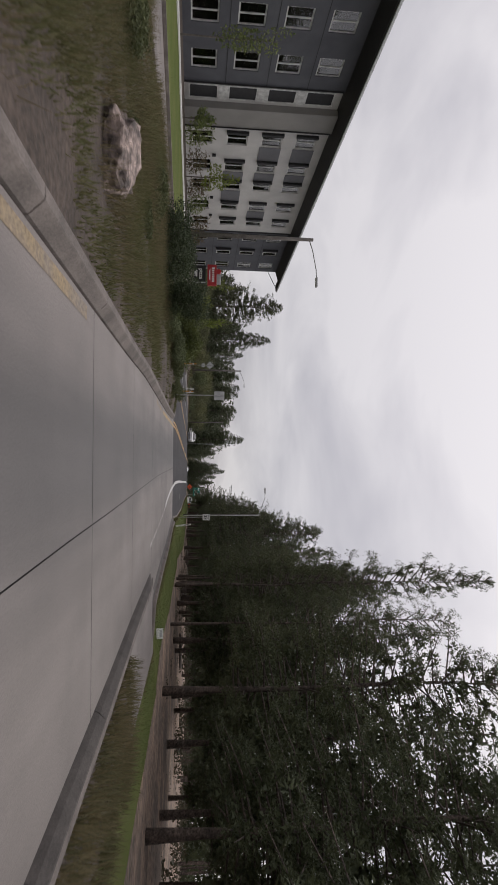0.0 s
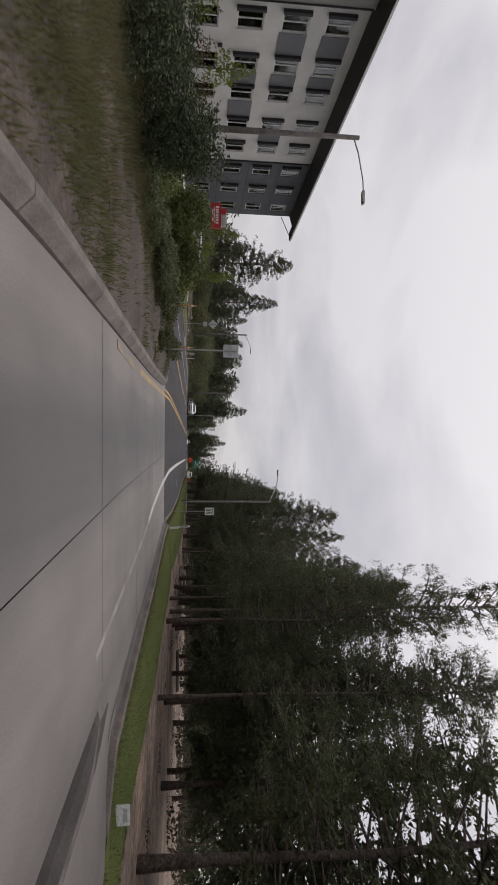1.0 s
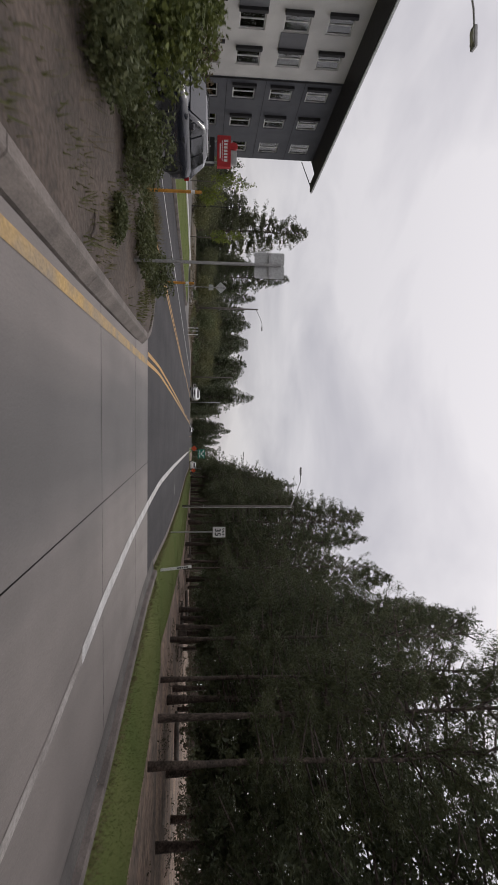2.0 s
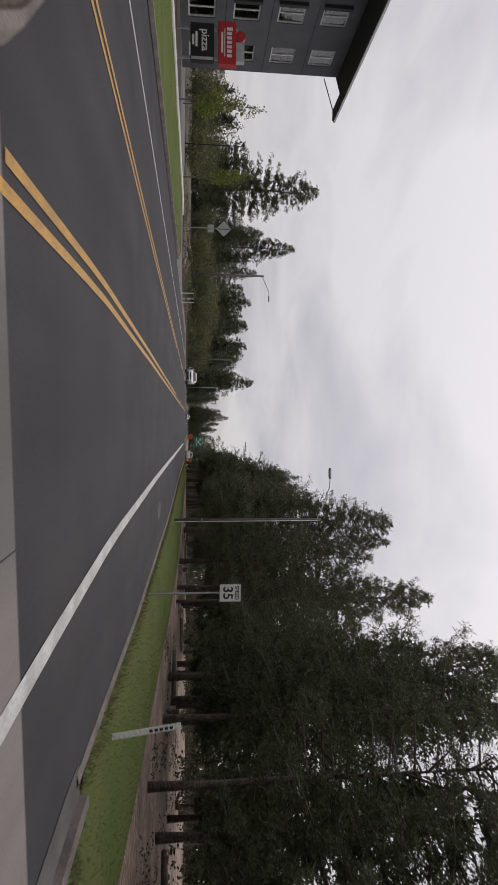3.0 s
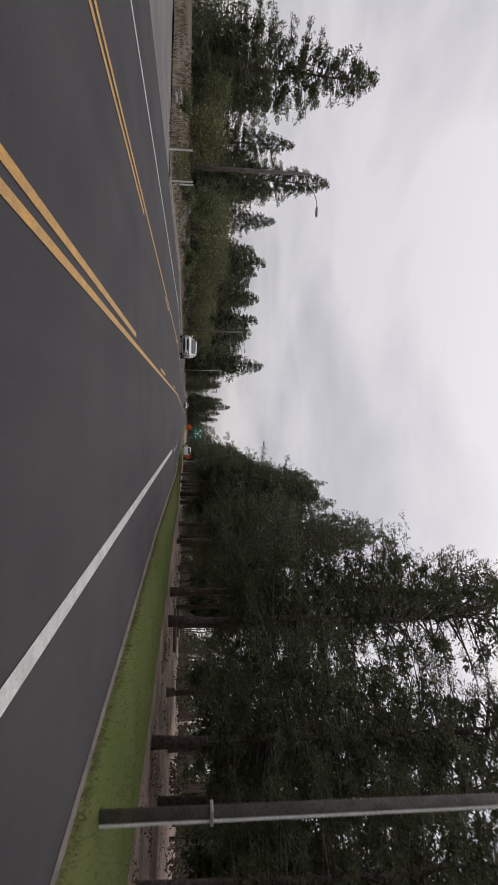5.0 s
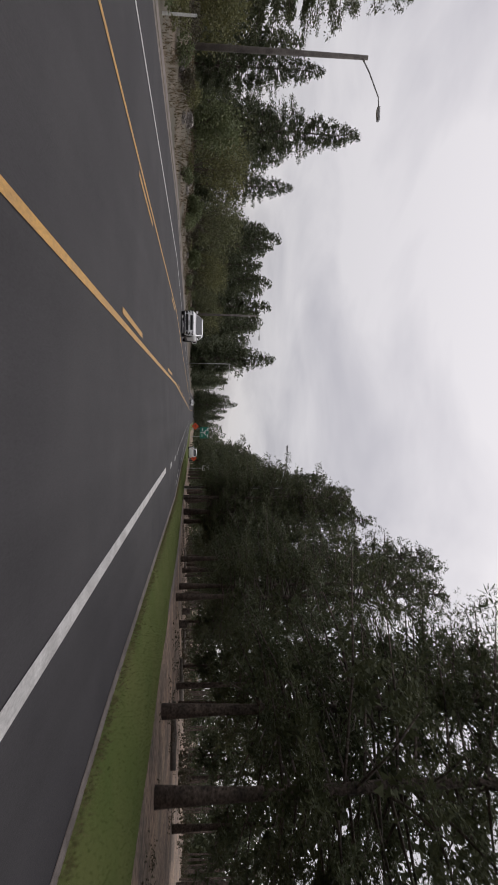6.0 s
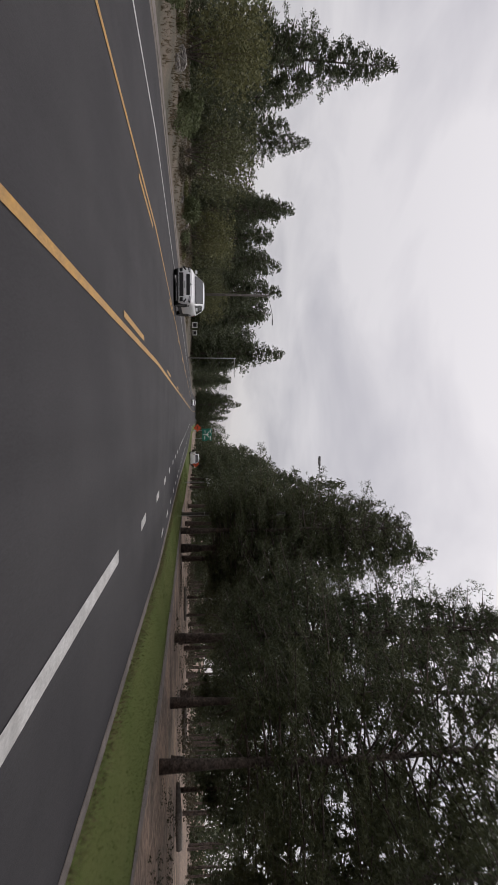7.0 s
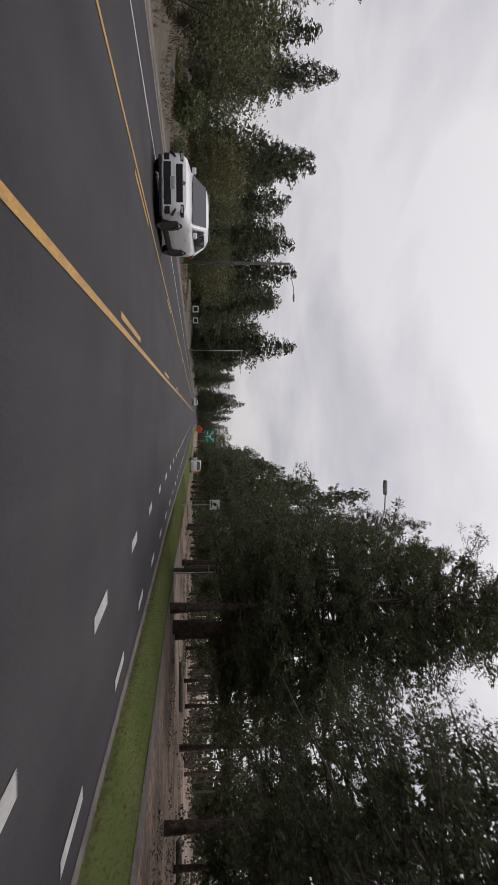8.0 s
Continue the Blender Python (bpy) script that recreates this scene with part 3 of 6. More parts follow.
def bank_z(x, y):
    d = curve_at(ROAD_L, y) - 0.3 - x
    grow = min(1.0, max(0.0, (y - 78) / 12)) if y < 90 else 1.0
    return 0.04 + (0.10 + 0.45 * grow) * min(1, max(0, d - 0.5) / 6) + 0.14 * (0.15 + 0.85 * grow) * noise.noise(Vector((x * 0.35, y * 0.35, 11))) * min(1, d / 3)


woods_path = part("woods_path", strip(bmesh.new(), steps(84, 118, 0.8), lambda y: [(verge_edge(y) + curve_at(VERGE_W, y) - 0.25, verge_z(verge_edge(y) + curve_at(VERGE_W, y), y) + 0.012), (verge_edge(y) + curve_at(VERGE_W, y) - 0.25 + 0.6 * min(1.0, (y - 83.9) / 5), verge_z(verge_edge(y) + curve_at(VERGE_W, y), y) + 0.03)]), KERB)
tagged(woods_path, "narrow pale path at the edge of the trees", "footpath", kind="structure")
bank = part("bank", strip(bmesh.new(), steps(78.0, 160, 1.2) + steps(170, 500, 10), lambda y: [(curve_at(ROAD_L, y) - s, bank_z(curve_at(ROAD_L, y) - s, y)) for s in (160, 60, 35, 25, 18, 13, 9, 6.5, 5, 4, 3, 2, 1.2, 0.6, 0.1)] + [(curve_at(ROAD_L, y) + 0.03, -0.06)]), DRYTURF, smooth=True)
gravel_edge = part("shoulder", strip(bmesh.new(), steps(78.3, 160, 1.2) + steps(170, 400, 10), lambda y: [(curve_at(ROAD_L, y) - 0.55, bank_z(curve_at(ROAD_L, y) - 0.55, y) + 0.02), (curve_at(ROAD_L, y) - 0.3, bank_z(curve_at(ROAD_L, y) - 0.3, y) + 0.025), (curve_at(ROAD_L, y) + 0.05, 0.0)]), KERB)
tagged(gravel_edge, "pale gravel strip between asphalt and bank", "shoulder", kind="structure")
tagged(bank, "dry grass bank with scattered stones", "ground", kind="structure")
driveway = part("driveway", strip(bmesh.new(), [66.3, 70, 74, 78.2], lambda y: [(-60, 0.215), (-24, 0.215), (-19.5, 0.17), (-16.8, 0.06), (-12, 0.03), (-10.2, 0.002)]), DRIVE)
tagged(driveway, "pale concrete driveway apron", "driveway", kind="structure")


# ---- grass blades ----
def blades(name, spots, low, high, width, mat, label, lean=0.5):
    """Many bent blades: spots is an array of (x, y, z)."""
    n = len(spots)
    rng = np.random.default_rng(len(name) * 7)
    a, h = rng.uniform(0, math.tau, n), rng.uniform(low, high, n)
    w = width * rng.uniform(0.6, 1.3, n)
    side = np.stack([np.cos(a), np.sin(a), 0 * a], 1) * w[:, None] / 2
    bend = np.stack([-np.sin(a), np.cos(a), 0 * a], 1) * (h * lean * rng.uniform(-1, 1, n))[:, None] + np.stack([rng.normal(0, 0.15, n) * h, rng.normal(0, 0.15, n) * h, h], 1)
    v = np.stack([spots - side, spots + side, spots + bend], 1)
    ob = link_mesh(name, array_mesh(name, v, 3), mat)
    return tagged(ob, label, "grass", kind="stuff")


rng = np.random.default_rng(5)
ys = rng.uniform(12, 140, 110000)
ds = rng.uniform(0, 1, 110000)
pts = np.array([(verge_edge(y) + d * curve_at(VERGE_W, y), y, verge_z(verge_edge(y) + d * curve_at(VERGE_W, y), y) - 0.01) for y, d in zip(ys, ds)])
blades("verge_grass", pts, 0.02, 0.06, 0.011, BLADE, "short green grass blades on the verge")
ys = rng.uniform(14, 118, 16000)
pts = np.array([(x, y, verge_z(x, y) - 0.01) for x, y in ((verge_edge(y) - 0.02 + abs(rng.normal(0, 0.16)), y) for y in ys)])
blades("edge_grass", pts, 0.03, 0.11, 0.014, DRYBLADE, "dry straw coloured grass at the road edge")
pts = []
while len(pts) < 80000:
    y = rng.uniform(-6, 33.6)
    a, b = curve_at(ISLE_L, y) + 0.35, curve_at(KERB_L, y) - 0.5
    if b - a < 0.3:
        continue
    x = rng.uniform(a, b)
    f = noise.noise(Vector((x * 0.55, y * 0.45, 2))) + (0.30 if b - x > 0.8 else -0.4) - (0.25 if b - x < 2.2 else 0) * min(1.0, max(0.0, (y - 15.5) / 3)) - (0.2 if y > 22 else 0)
    if b - x < 2.0 and y > 17.0 and rng.uniform() < 0.86:
        continue
    if f > rng.uniform(-0.15, 0.5):
        pts.append((x, y, isle_z(x, y) - 0.02))
pts = np.array(pts)
green = np.array([noise.noise(Vector((x * 0.6, y * 0.5, 20))) + 0.4 * noise.noise(Vector((x * 2.1, y * 1.8, 21))) > 0.04 for x, y, z in pts])
blades("green_grass", pts[green], 0.08, 0.30, 0.013, OLIVEBLADE, "olive green tufts among the dry island grass", 0.7)
pts = pts[~green]
blades("island_grass", pts, 0.10, 0.38, 0.012, DRYBLADE, "tall half dry grass and weeds on the island", 0.7)
pts = []
while len(pts) < 45000:
    y = rng.uniform(0, 33.8)
    a, b = curve_at(ISLE_L, y) + 0.35, curve_at(KERB_L, y) - 0.3
    x = a + (b - a) * rng.uniform(0, 1) ** 0.6
    if b - x < 1.9 and y > 17.0 and rng.uniform() < 0.7:
        continue
    bare = 0.35 if b - x < 2.0 and y > 17.0 else (0.15 if b - x < 0.5 else 0.0)
    if noise.noise(Vector((x * 0.9, y * 0.7, 9))) + 0.12 - bare > rng.uniform(-0.3, 0.45):
        pts.append((x, y, isle_z(x, y) - 0.01))
blades("island_weeds", np.array(pts), 0.04, 0.16, 0.022, OLIVEBLADE, "short olive weeds over the island soil", 0.8)
pts = np.array([(x, y, 0.1) for x, y in zip(rng.uniform(5.2, 7.6, 16000), rng.uniform(-4, 11.2, 16000)) if x > curve_at(NOSE_R, y) + 0.36 and noise.noise(Vector((x * 1.1, y * 0.8, 6))) > -0.12])
blades("weeds", pts, 0.08, 0.36, 0.020, DRYBLADE, "tall dry weeds behind the kerb nose", 0.7)
ys = rng.uniform(10, 71.4, 26000)
pts = []
for y, s in zip(ys, rng.uniform(0, 1, 26000)):
    a, b = lawn_edge(y) - 0.36, curve_at(PATH_L, y)
    pts.append((a + (b - a) * s, y, 0.085 + 0.09 * s))
blades("lawn_grass", np.array(pts), 0.01, 0.03, 0.016, BLADE, "short bright green lawn blades")
pts = np.array([(curve_at(ROAD_L, y) - d, y, bank_z(curve_at(ROAD_L, y) - d, y) - 0.02) for y, d in zip(rng.uniform(77, 150, 26000), rng.uniform(0.7, 12, 26000)) if noise.noise(Vector((d * 0.7, y * 0.5, 8))) > -0.1])
blades("bank_grass", pts, 0.06, 0.30, 0.04, BROWNBLADE, "dry tan grass on the bank", 0.9)


# ---- trees ----
def conifer_arrays(height, base, radius, seed, branches, clumps, needles, puff, power=0.62, inner=0.3, droop=0.2, lift=0.45, ragged=0.25, fat=1.0):
    """Needle puffs of a conifer as an array of triangles, and its limbs as lists of points."""
    r = np.random.default_rng(seed)
    s = (np.arange(branches) + r.uniform(0, 1, branches)) / branches
    s = s ** 1.12
    z = base + (height - base) * s
    reach = radius * (1 - s) ** power * r.uniform(0.85 - 1.4 * ragged, 1.2, branches) * (1 + ragged * np.sin(s * 23 + seed)) + 0.15
    reach[s < 0.1] *= 0.65
    az = np.arange(branches) * 2.4 + r.uniform(-0.6, 0.6, branches)
    tris, limbs = [], []
    for i in range(branches):
        out = np.array([math.cos(az[i]), math.sin(az[i]), 0.0])
        side = np.array([-out[1], out[0], 0.0])
        rise = r.uniform(-0.25, 0.1) + lift * s[i]
        n = max(2, int(clumps * (0.25 + reach[i] / radius) * (1.75 - 1.05 * s[i])))
        f = r.uniform(inner, 1.0, n) ** 0.7
        f[0] = 1.0
        fan = r.normal(0, 0.17, n) * reach[i] * f
        mid = np.outer(f * reach[i], out) + np.outer(fan, side)
        mid[:, 2] += z[i] + rise * reach[i] * f - droop * reach[i] * f ** 2 + r.normal(0.03, 0.12, n)
        rad = puff * r.uniform(0.6, 1.25, n) * (0.82 + 0.12 * s[i])
        p = np.repeat(mid, needles, 0)
        big = np.repeat(rad, needles)[:, None]
        m = len(p)
        d = r.normal(0, 1, (m, 3)) * np.array([1, 1, 0.75]) + out * 0.35
        d /= np.linalg.norm(d, axis=1, keepdims=True)
        p = p + d * big * r.uniform(0.08, 0.72, (m, 1))
        w = np.cross(d + r.normal(0, 0.5, (m, 3)), r.normal(0, 1, (m, 3)))
        w /= np.linalg.norm(w, axis=1, keepdims=True) + 1e-6
        deep = np.repeat(f, needles)[:, None] < 0.6
        ln = big * np.where(deep, r.uniform(0.36, 0.62, (m, 1)), r.uniform(0.26, 0.50, (m, 1)))
        w *= ln * np.where(deep, r.uniform(0.36, 0.56, (m, 1)), r.uniform(0.15, 0.27, (m, 1))) * fat
        tris.append(np.stack([p - w, p + w * 0.8, p + d * ln], 1))
        if reach[i] > 0.4:
            pts = []
            for g in (0.0, 0.5, 0.97):
                q = out * reach[i] * g
                pts.append((q[0], q[1], z[i] + rise * reach[i] * g - droop * reach[i] * g * g))
            limbs.append(pts)
    return np.concatenate(tris), limbs


def trunk_mesh(height, r0, limbs, seed):
    r = random.Random(seed)
    bm = bmesh.new()
    n = 8
    path = [(0.12 * math.sin(k * 1.3 + seed) * k / n, 0.12 * math.cos(k * 1.7 + seed) * k / n, -0.25 + (height * 0.97 + 0.25) * k / n) for k in range(n + 1)]
    add_tube(bm, path, [0.66 * r0 * (1.45 if k == 0 else 1.0) * (1 - 0.9 * k / n) + 0.012 for k in range(n + 1)], 9)
    for pts in limbs:
        add_tube(bm, pts, [0.045, 0.03, 0.010], 3, False)
    bmesh.ops.recalc_face_normals(bm, faces=bm.faces)
    return bm


def conifer(name, height, base, radius, seed, branches=120, clumps=11, needles=16, puff=0.36, trunk=0.2, mat=NEEDLE, label="tall dark green fir tree with a ragged crown", power=0.62, inner=0.3, droop=0.2, lift=0.45, ragged=0.25, fat=1.0):
    tree = thing(name, (0, 0, 0), label, "tree")
    tris, limbs = conifer_arrays(height, base, radius, seed, branches, clumps, needles, puff, power, inner, droop, lift, ragged, fat)
    part("trunk", trunk_mesh(height, trunk, limbs, seed), BARK, tree, "rough brown bark", smooth=True)
    link_mesh("crown", array_mesh("crown", tris, 3), mat, tree, "dark green needles")
    return tree


def leafy_arrays(lobes, count, size, seed):
    """Leaves spread through uneven lobes given as (x, y, z, rx, ry, rz)."""
    r = np.random.default_rng(seed)
    share = np.array([a[3] * a[4] + a[3] * a[5] for a in lobes])
    quads = []
    for lobe, f in zip(lobes, share / share.sum()):
        n = int(count * f)
        d = r.normal(0, 1, (n, 3))
        d /= np.linalg.norm(d, axis=1, keepdims=True)
        rad = r.uniform(0.45, 1.05, (n, 1)) ** 0.5
        wob = 1 + 0.22 * np.sin(d[:, :1] * 7 + seed) * np.cos(d[:, 1:2] * 6) + 0.15 * np.sin(d[:, 2:] * 11)
        p = d * rad * wob * np.array(lobe[3:]) + np.array(lobe[:3])
        p = p[p[:, 2] > 0.03]
        n = len(p)
        u = r.normal(0, 1, (n, 3))
        u /= np.linalg.norm(u, axis=1, keepdims=True)
        v = np.cross(u, r.normal(0, 1, (n, 3)))
        v /= np.linalg.norm(v, axis=1, keepdims=True)
        s = size * r.uniform(0.6, 1.3, (n, 1))
        quads.append(np.stack([p - u * s * 0.5, p + v * s * 0.28, p + u * s * 0.5, p - v * s * 0.28], 1))
    return np.concatenate(quads)


def stems_mesh(lobes, r0, base=(0, 0, -0.1)):
    bm = bmesh.new()
    for x, y, z, rx, ry, rz in lobes:
        add_tube(bm, [base, (x * 0.45, y * 0.45, z * 0.5), (x, y, z + rz * 0.4)], [r0, r0 * 0.7, r0 * 0.25], 6)
    bmesh.ops.recalc_face_normals(bm, faces=bm.faces)
    return bm


def shrub(name, at, lobes, count, size, mat, seed, label, category="shrub", group=""):
    ob = thing(name, at, label, category, group)
    part("stem", stems_mesh(lobes, 0.03), BARK, ob, "thin brown stems")
    link_mesh("leaves", array_mesh("leaves", leafy_arrays(lobes, count, size, seed), 4), mat, ob)
    return ob


def put(proto, x, y, z, turn, scale):
    c = copy_thing(proto, pose(x, y, z, 0, 0, turn))
    c.scale = (scale, scale, scale) if not isinstance(scale, tuple) else scale
    return c


R = random.Random(11)
PINE = "tall pine tree with clustered green needle tufts"
LOOSE = "slender open pine tree with thin bare limbs and needle tufts"
POINTED = "pointed dark green fir tree with layered branches"
TALL = (15.0, 14.0, 15.0, 13.0, 15.0, 17.0, 16.0)
protos = [conifer("fir_tree", 15.0, 2.3, 3.9, 21, 180, 13, 21, 0.28, 0.20, power=0.75, fat=1.0, ragged=0.18, inner=0.2), conifer("fir_tree", 14.0, 2.1, 3.6, 22, 170, 13, 21, 0.28, 0.18, power=0.78, fat=1.0, ragged=0.15, inner=0.2),
          conifer("pine_tree", 15.0, 2.5, 3.8, 23, 135, 13, 26, 0.30, 0.19, NEEDLE2, PINE, 0.62, 0.3, 0.1, 0.6, 0.2, 1.0),
          conifer("fir_tree", 13.0, 2.0, 3.4, 24, 170, 13, 21, 0.28, 0.17, power=0.75, fat=1.0, ragged=0.18, inner=0.2),
          conifer("pine_tree", 15.0, 3.0, 2.0, 25, 80, 11, 27, 0.29, 0.13, NEEDLE2, LOOSE, 0.45, 0.45, 0.0, 0.9, 0.25, 1.0),
          conifer("fir_tree", 17.0, 1.2, 4.4, 26, 190, 12, 20, 0.38, 0.22, NEEDLE, POINTED, 0.9, 0.25, 0.25, 0.5, 0.1, 1.7),
          conifer("pine_tree", 16.0, 2.2, 4.2, 27, 170, 12, 24, 0.38, 0.22, NEEDLE2, PINE, 0.8, 0.3, 0.05, 0.55, 0.16, 1.4)]
coarse = [conifer("fir_tree", 15.0, 2.0, 3.7, 41, 95, 10, 10, 0.52, 0.20, inner=0.1, fat=2.1), conifer("fir_tree", 14.0, 1.6, 3.4, 42, 95, 10, 10, 0.52, 0.18, inner=0.1, fat=2.1),
          conifer("pine_tree", 15.0, 2.4, 3.6, 43, 85, 10, 12, 0.54, 0.2, NEEDLE2, PINE, 0.55, 0.35, 0.1, 0.6, 0.25, 1.6),
          conifer("fir_tree", 13.0, 1.4, 3.2, 44, 95, 10, 10, 0.52, 0.17, inner=0.1, fat=2.1),
          conifer("fir_tree", 15.0, 0.8, 3.6, 45, 115, 9, 9, 0.56, 0.2, NEEDLE, POINTED, 0.95, 0.15, 0.2, 0.5, 0.08, 2.4)]
for p in protos + coarse:
    p["group"] = "conifers beside the road"
# the row beside the road, stretch by stretch: place, kind, height, width
ROW_ISLAND = [(10.6, 8.5, 1, 13.5, 1.0), (11.0, 15.0, 0, 14.0, 1.0), (9.6, 21.0, 2, 14.0, 0.97), (8.6, 26.5, 4, 13.5, 0.67), (10.4, 30.5, 1, 14.0, 1.04), (7.64, 31.0, 4, 11.6, 0.84), (8.1, 34.0, 2, 19.4, 0.64), (8.26, 36.8, 4, 12.5, 0.77), (10.6, 40.5, 0, 13.0, 0.95), (9.11, 42.8, 4, 13.3, 0.99), (10.59, 48.8, 1, 16.4, 0.9), (10.76, 52.5, 0, 11.2, 0.93)]
ROW_VERGE = [(13.08, 55.2, 2, 18.8, 1.17), (12.68, 57.0, 6, 19.0, 0.75), (10.24, 61.0, 4, 14.4, 0.78), (10.67, 65.3, 2, 13.2, 0.8), (10.11, 70.0, 0, 14.2, 1.13), (14.05, 72.9, 6, 20.0, 1.03), (9.34, 78.2, 2, 18.3, 1.46), (9.1, 81.7, 0, 19.6, 1.27), (8.4, 90.3, 2, 12.6, 1.0), (13.6, 92.5, 6, 23.4, 0.82)]
ROW_AHEAD = [(9.4, 95.2, 0, 14.5, 0.97), (9.12, 99.9, 1, 16.3, 1.15), (11.15, 104.6, 3, 19.0, 1.19), (6.6, 109.0, 2, 13.3, 1.1), (8.17, 111.4, 6, 14.5, 1.35), (9.4, 113.7, 1, 16.7, 1.26), (9.39, 125.5, 6, 17.8, 1.01), (11.6, 132.4, 0, 19.7, 1.03), (10.54, 142.2, 1, 22.9, 1.02), (10.13, 151.3, 0, 17.6, 1.65), (13.01, 159.9, 3, 26.0, 1.15), (10.3, 172.2, 1, 26.6, 1.52)]
used = set()


def plant(k, x, y, z, wide, high):
    """The first of each kind is set in place, the next ones are copies."""
    if k in used:
        return put(protos[k], x, y, z, R.uniform(0, 360), (wide, wide, high))
    used.add(k)
    protos[k].matrix_world = pose(x, y, z, 0, 0, R.uniform(0, 360))
    protos[k].scale = (wide, wide, high)
    return protos[k]


for x, y, k, h, wide in ROW_ISLAND + ROW_VERGE + [r for r in ROW_AHEAD if r[1] < 145]:
    plant(k, x, y, woods_z(x, y) - 0.05, wide, h / TALL[k])
# deeper rows
first = set()


def place(k, x, y, z, scale):
    """The first of each kind is set in place, the next ones are copies."""
    if k in first:
        return put(coarse[k], x, y, z, R.uniform(0, 360), scale)
    first.add(k)
    coarse[k].matrix_world = pose(x, y, z, 0, 0, R.uniform(0, 360))
    coarse[k].scale = scale if isinstance(scale, tuple) else (scale,) * 3
    return coarse[k]


for row_x, step, lo in ((13.6, 6.2, 7), (17.5, 8.5, 12), (22.5, 17.0, 9)):
    y = lo
    while y < (66 if row_x < 14 else 185):
        x = row_x + R.uniform(-1.6, 1.6) + max(0, (y - 110) * 0.05)
        place(R.randrange(4), x, y, 0.15, R.uniform(0.72, 0.98) + (0.2 if 66 < y < 100 else 0))
        y += step * R.uniform(0.75, 1.3)

for x, y, k, h, wide in ROW_AHEAD:
    if y > 145:
        place((3 if k == 6 else k), x + 2.0, y, 0.15, (wide * 0.85, wide * 0.85, h / (15.0, 14.0, 15.0, 13.0)[3 if k == 6 else k]))

for k, y in enumerate((181, 192, 204, 217, 231, 246, 262, 280)):
    place(k % 4, 12.6 + (k % 3) * 0.5, y, 0.15, (1.35, 1.5, 1.3, 1.6)[k % 4])

# trees across the road
LEFT_NEAR = [(-31.4, 105.6, 17.2, 6, 1.15), (-30.4, 126.8, 17.8, 5, 1.0), (-29.8, 140.2, 12.1, 5, 1.0), (-20.2, 134.3, 9.0, 5, 1.0), (-36, 114, 9.5, 6, 1.0), (-27.5, 111, 10.5, 5, 1.0), (-35, 134, 10.0, 6, 1.1), (-12.8, 197.1, 17.9, 4, 1.0), (-40.7, 255.7, 20.9, 4, 1.1), (-27, 99.5, 5.0, 3, 1.4), (-36, 97, 5.5, 3, 1.4), (-42, 120, 9.0, 1, 1.1), (-26, 118, 9.0, 4, 1.2), (-26, 150, 12.0, 4, 1.1)]
LEFT_MIDDLE = [(-22, 158, 10.0, 4, 1.1), (-19, 166, 12.5, 4, 1.1), (-25, 174, 13.5, 4, 1.1), (-17.5, 181, 12.0, 4, 1.1), (-20, 190, 14.0, 3, 1.1), (-24, 212, 15.0, 4, 1.1), (-17, 216, 14.0, 4, 1.1), (-22, 235, 15, 3, 1.1), (-15, 243, 13, 4, 1.1), (-40, 150, 13, 4, 1.1), (-45, 135, 13, 4, 1.1), (-44, 165, 14, 4, 1.1), (-34, 185, 14, 4, 1.1), (-36, 205, 15, 4, 1.1)]
LEFT_FAR = [(-30, 160, 11.5, 4, 1.1), (-28, 182, 12.5, 4, 1.1), (-14.5, 206, 12.5, 4, 1.0), (-24, 198, 12.5, 4, 1.1), (-16, 226, 13, 4, 1.1), (-34, 170, 12.5, 4, 1.1), (-21.5, 147, 9.0, 4, 1.1), (-23, 168, 10.5, 4, 1.1), (-16.5, 173, 10.5, 4, 1.0), (-44, 93, 4.4, 4, 1.2), (-50, 101, 5.2, 4, 1.1), (-47, 110, 6.2, 4, 1.1), (-57, 116, 6.5, 4, 1.1)]
LEFT = LEFT_NEAR + LEFT_MIDDLE + LEFT_FAR
for n, (x, y, h, k, wide) in enumerate(LEFT):
    near = n < 7
    s = (h - dip(y)) / (TALL[k] if near else (15.0, 14.0, 15.0, 13.0, 15.0)[k]) * (1.04 if 130 < y < 180 and x > -32 else 1.0)
    if near:
        plant(k, x, y, 0.3, s * wide * 1.12, s)
    else:
        place(k, x, y, 0.3, (s * wide * 1.35, s * wide * 1.35, s))

# woods in the distance, as one mass
for x, y, f in ((-5.5, 402, 1.76), (-1.5, 406, 1.36), (-10, 408, 1.45), (-14.5, 330, 1.15), (-17, 345, 1.2), (-13, 300, 1.0), (-8, 415, 1.5), (2.5, 420, 1.3), (-20, 318, 1.2)):
    place(4, x, y, 0.3, (f * 1.1, f * 1.1, f))
low_crowns = [conifer_arrays(12.0, 0.6, 2.7, 31 + k, 36, 3.4, 4, 1.5, 0.85, 0.15, 0.2, 0.45, 0.1, 2.2)[0] for k in range(3)]
far = []
spots = [(R.uniform(-70, -14), R.uniform(210, 420), R.uniform(0.9, 1.5)) for _ in range(110)] + [(R.uniform(13, 70), R.uniform(175, 420), R.uniform(0.9, 1.45)) for _ in range(80)]
spots += [(R.uniform(-40, 40), R.uniform(430, 470), R.uniform(1.1, 1.7)) for _ in range(60)] + [(R.uniform(46, 90), R.uniform(-10, 190), R.uniform(0.7, 1.2)) for _ in range(150)] + [(R.uniform(-110, -62), R.uniform(150, 260), R.uniform(0.8, 1.1)) for _ in range(60)]
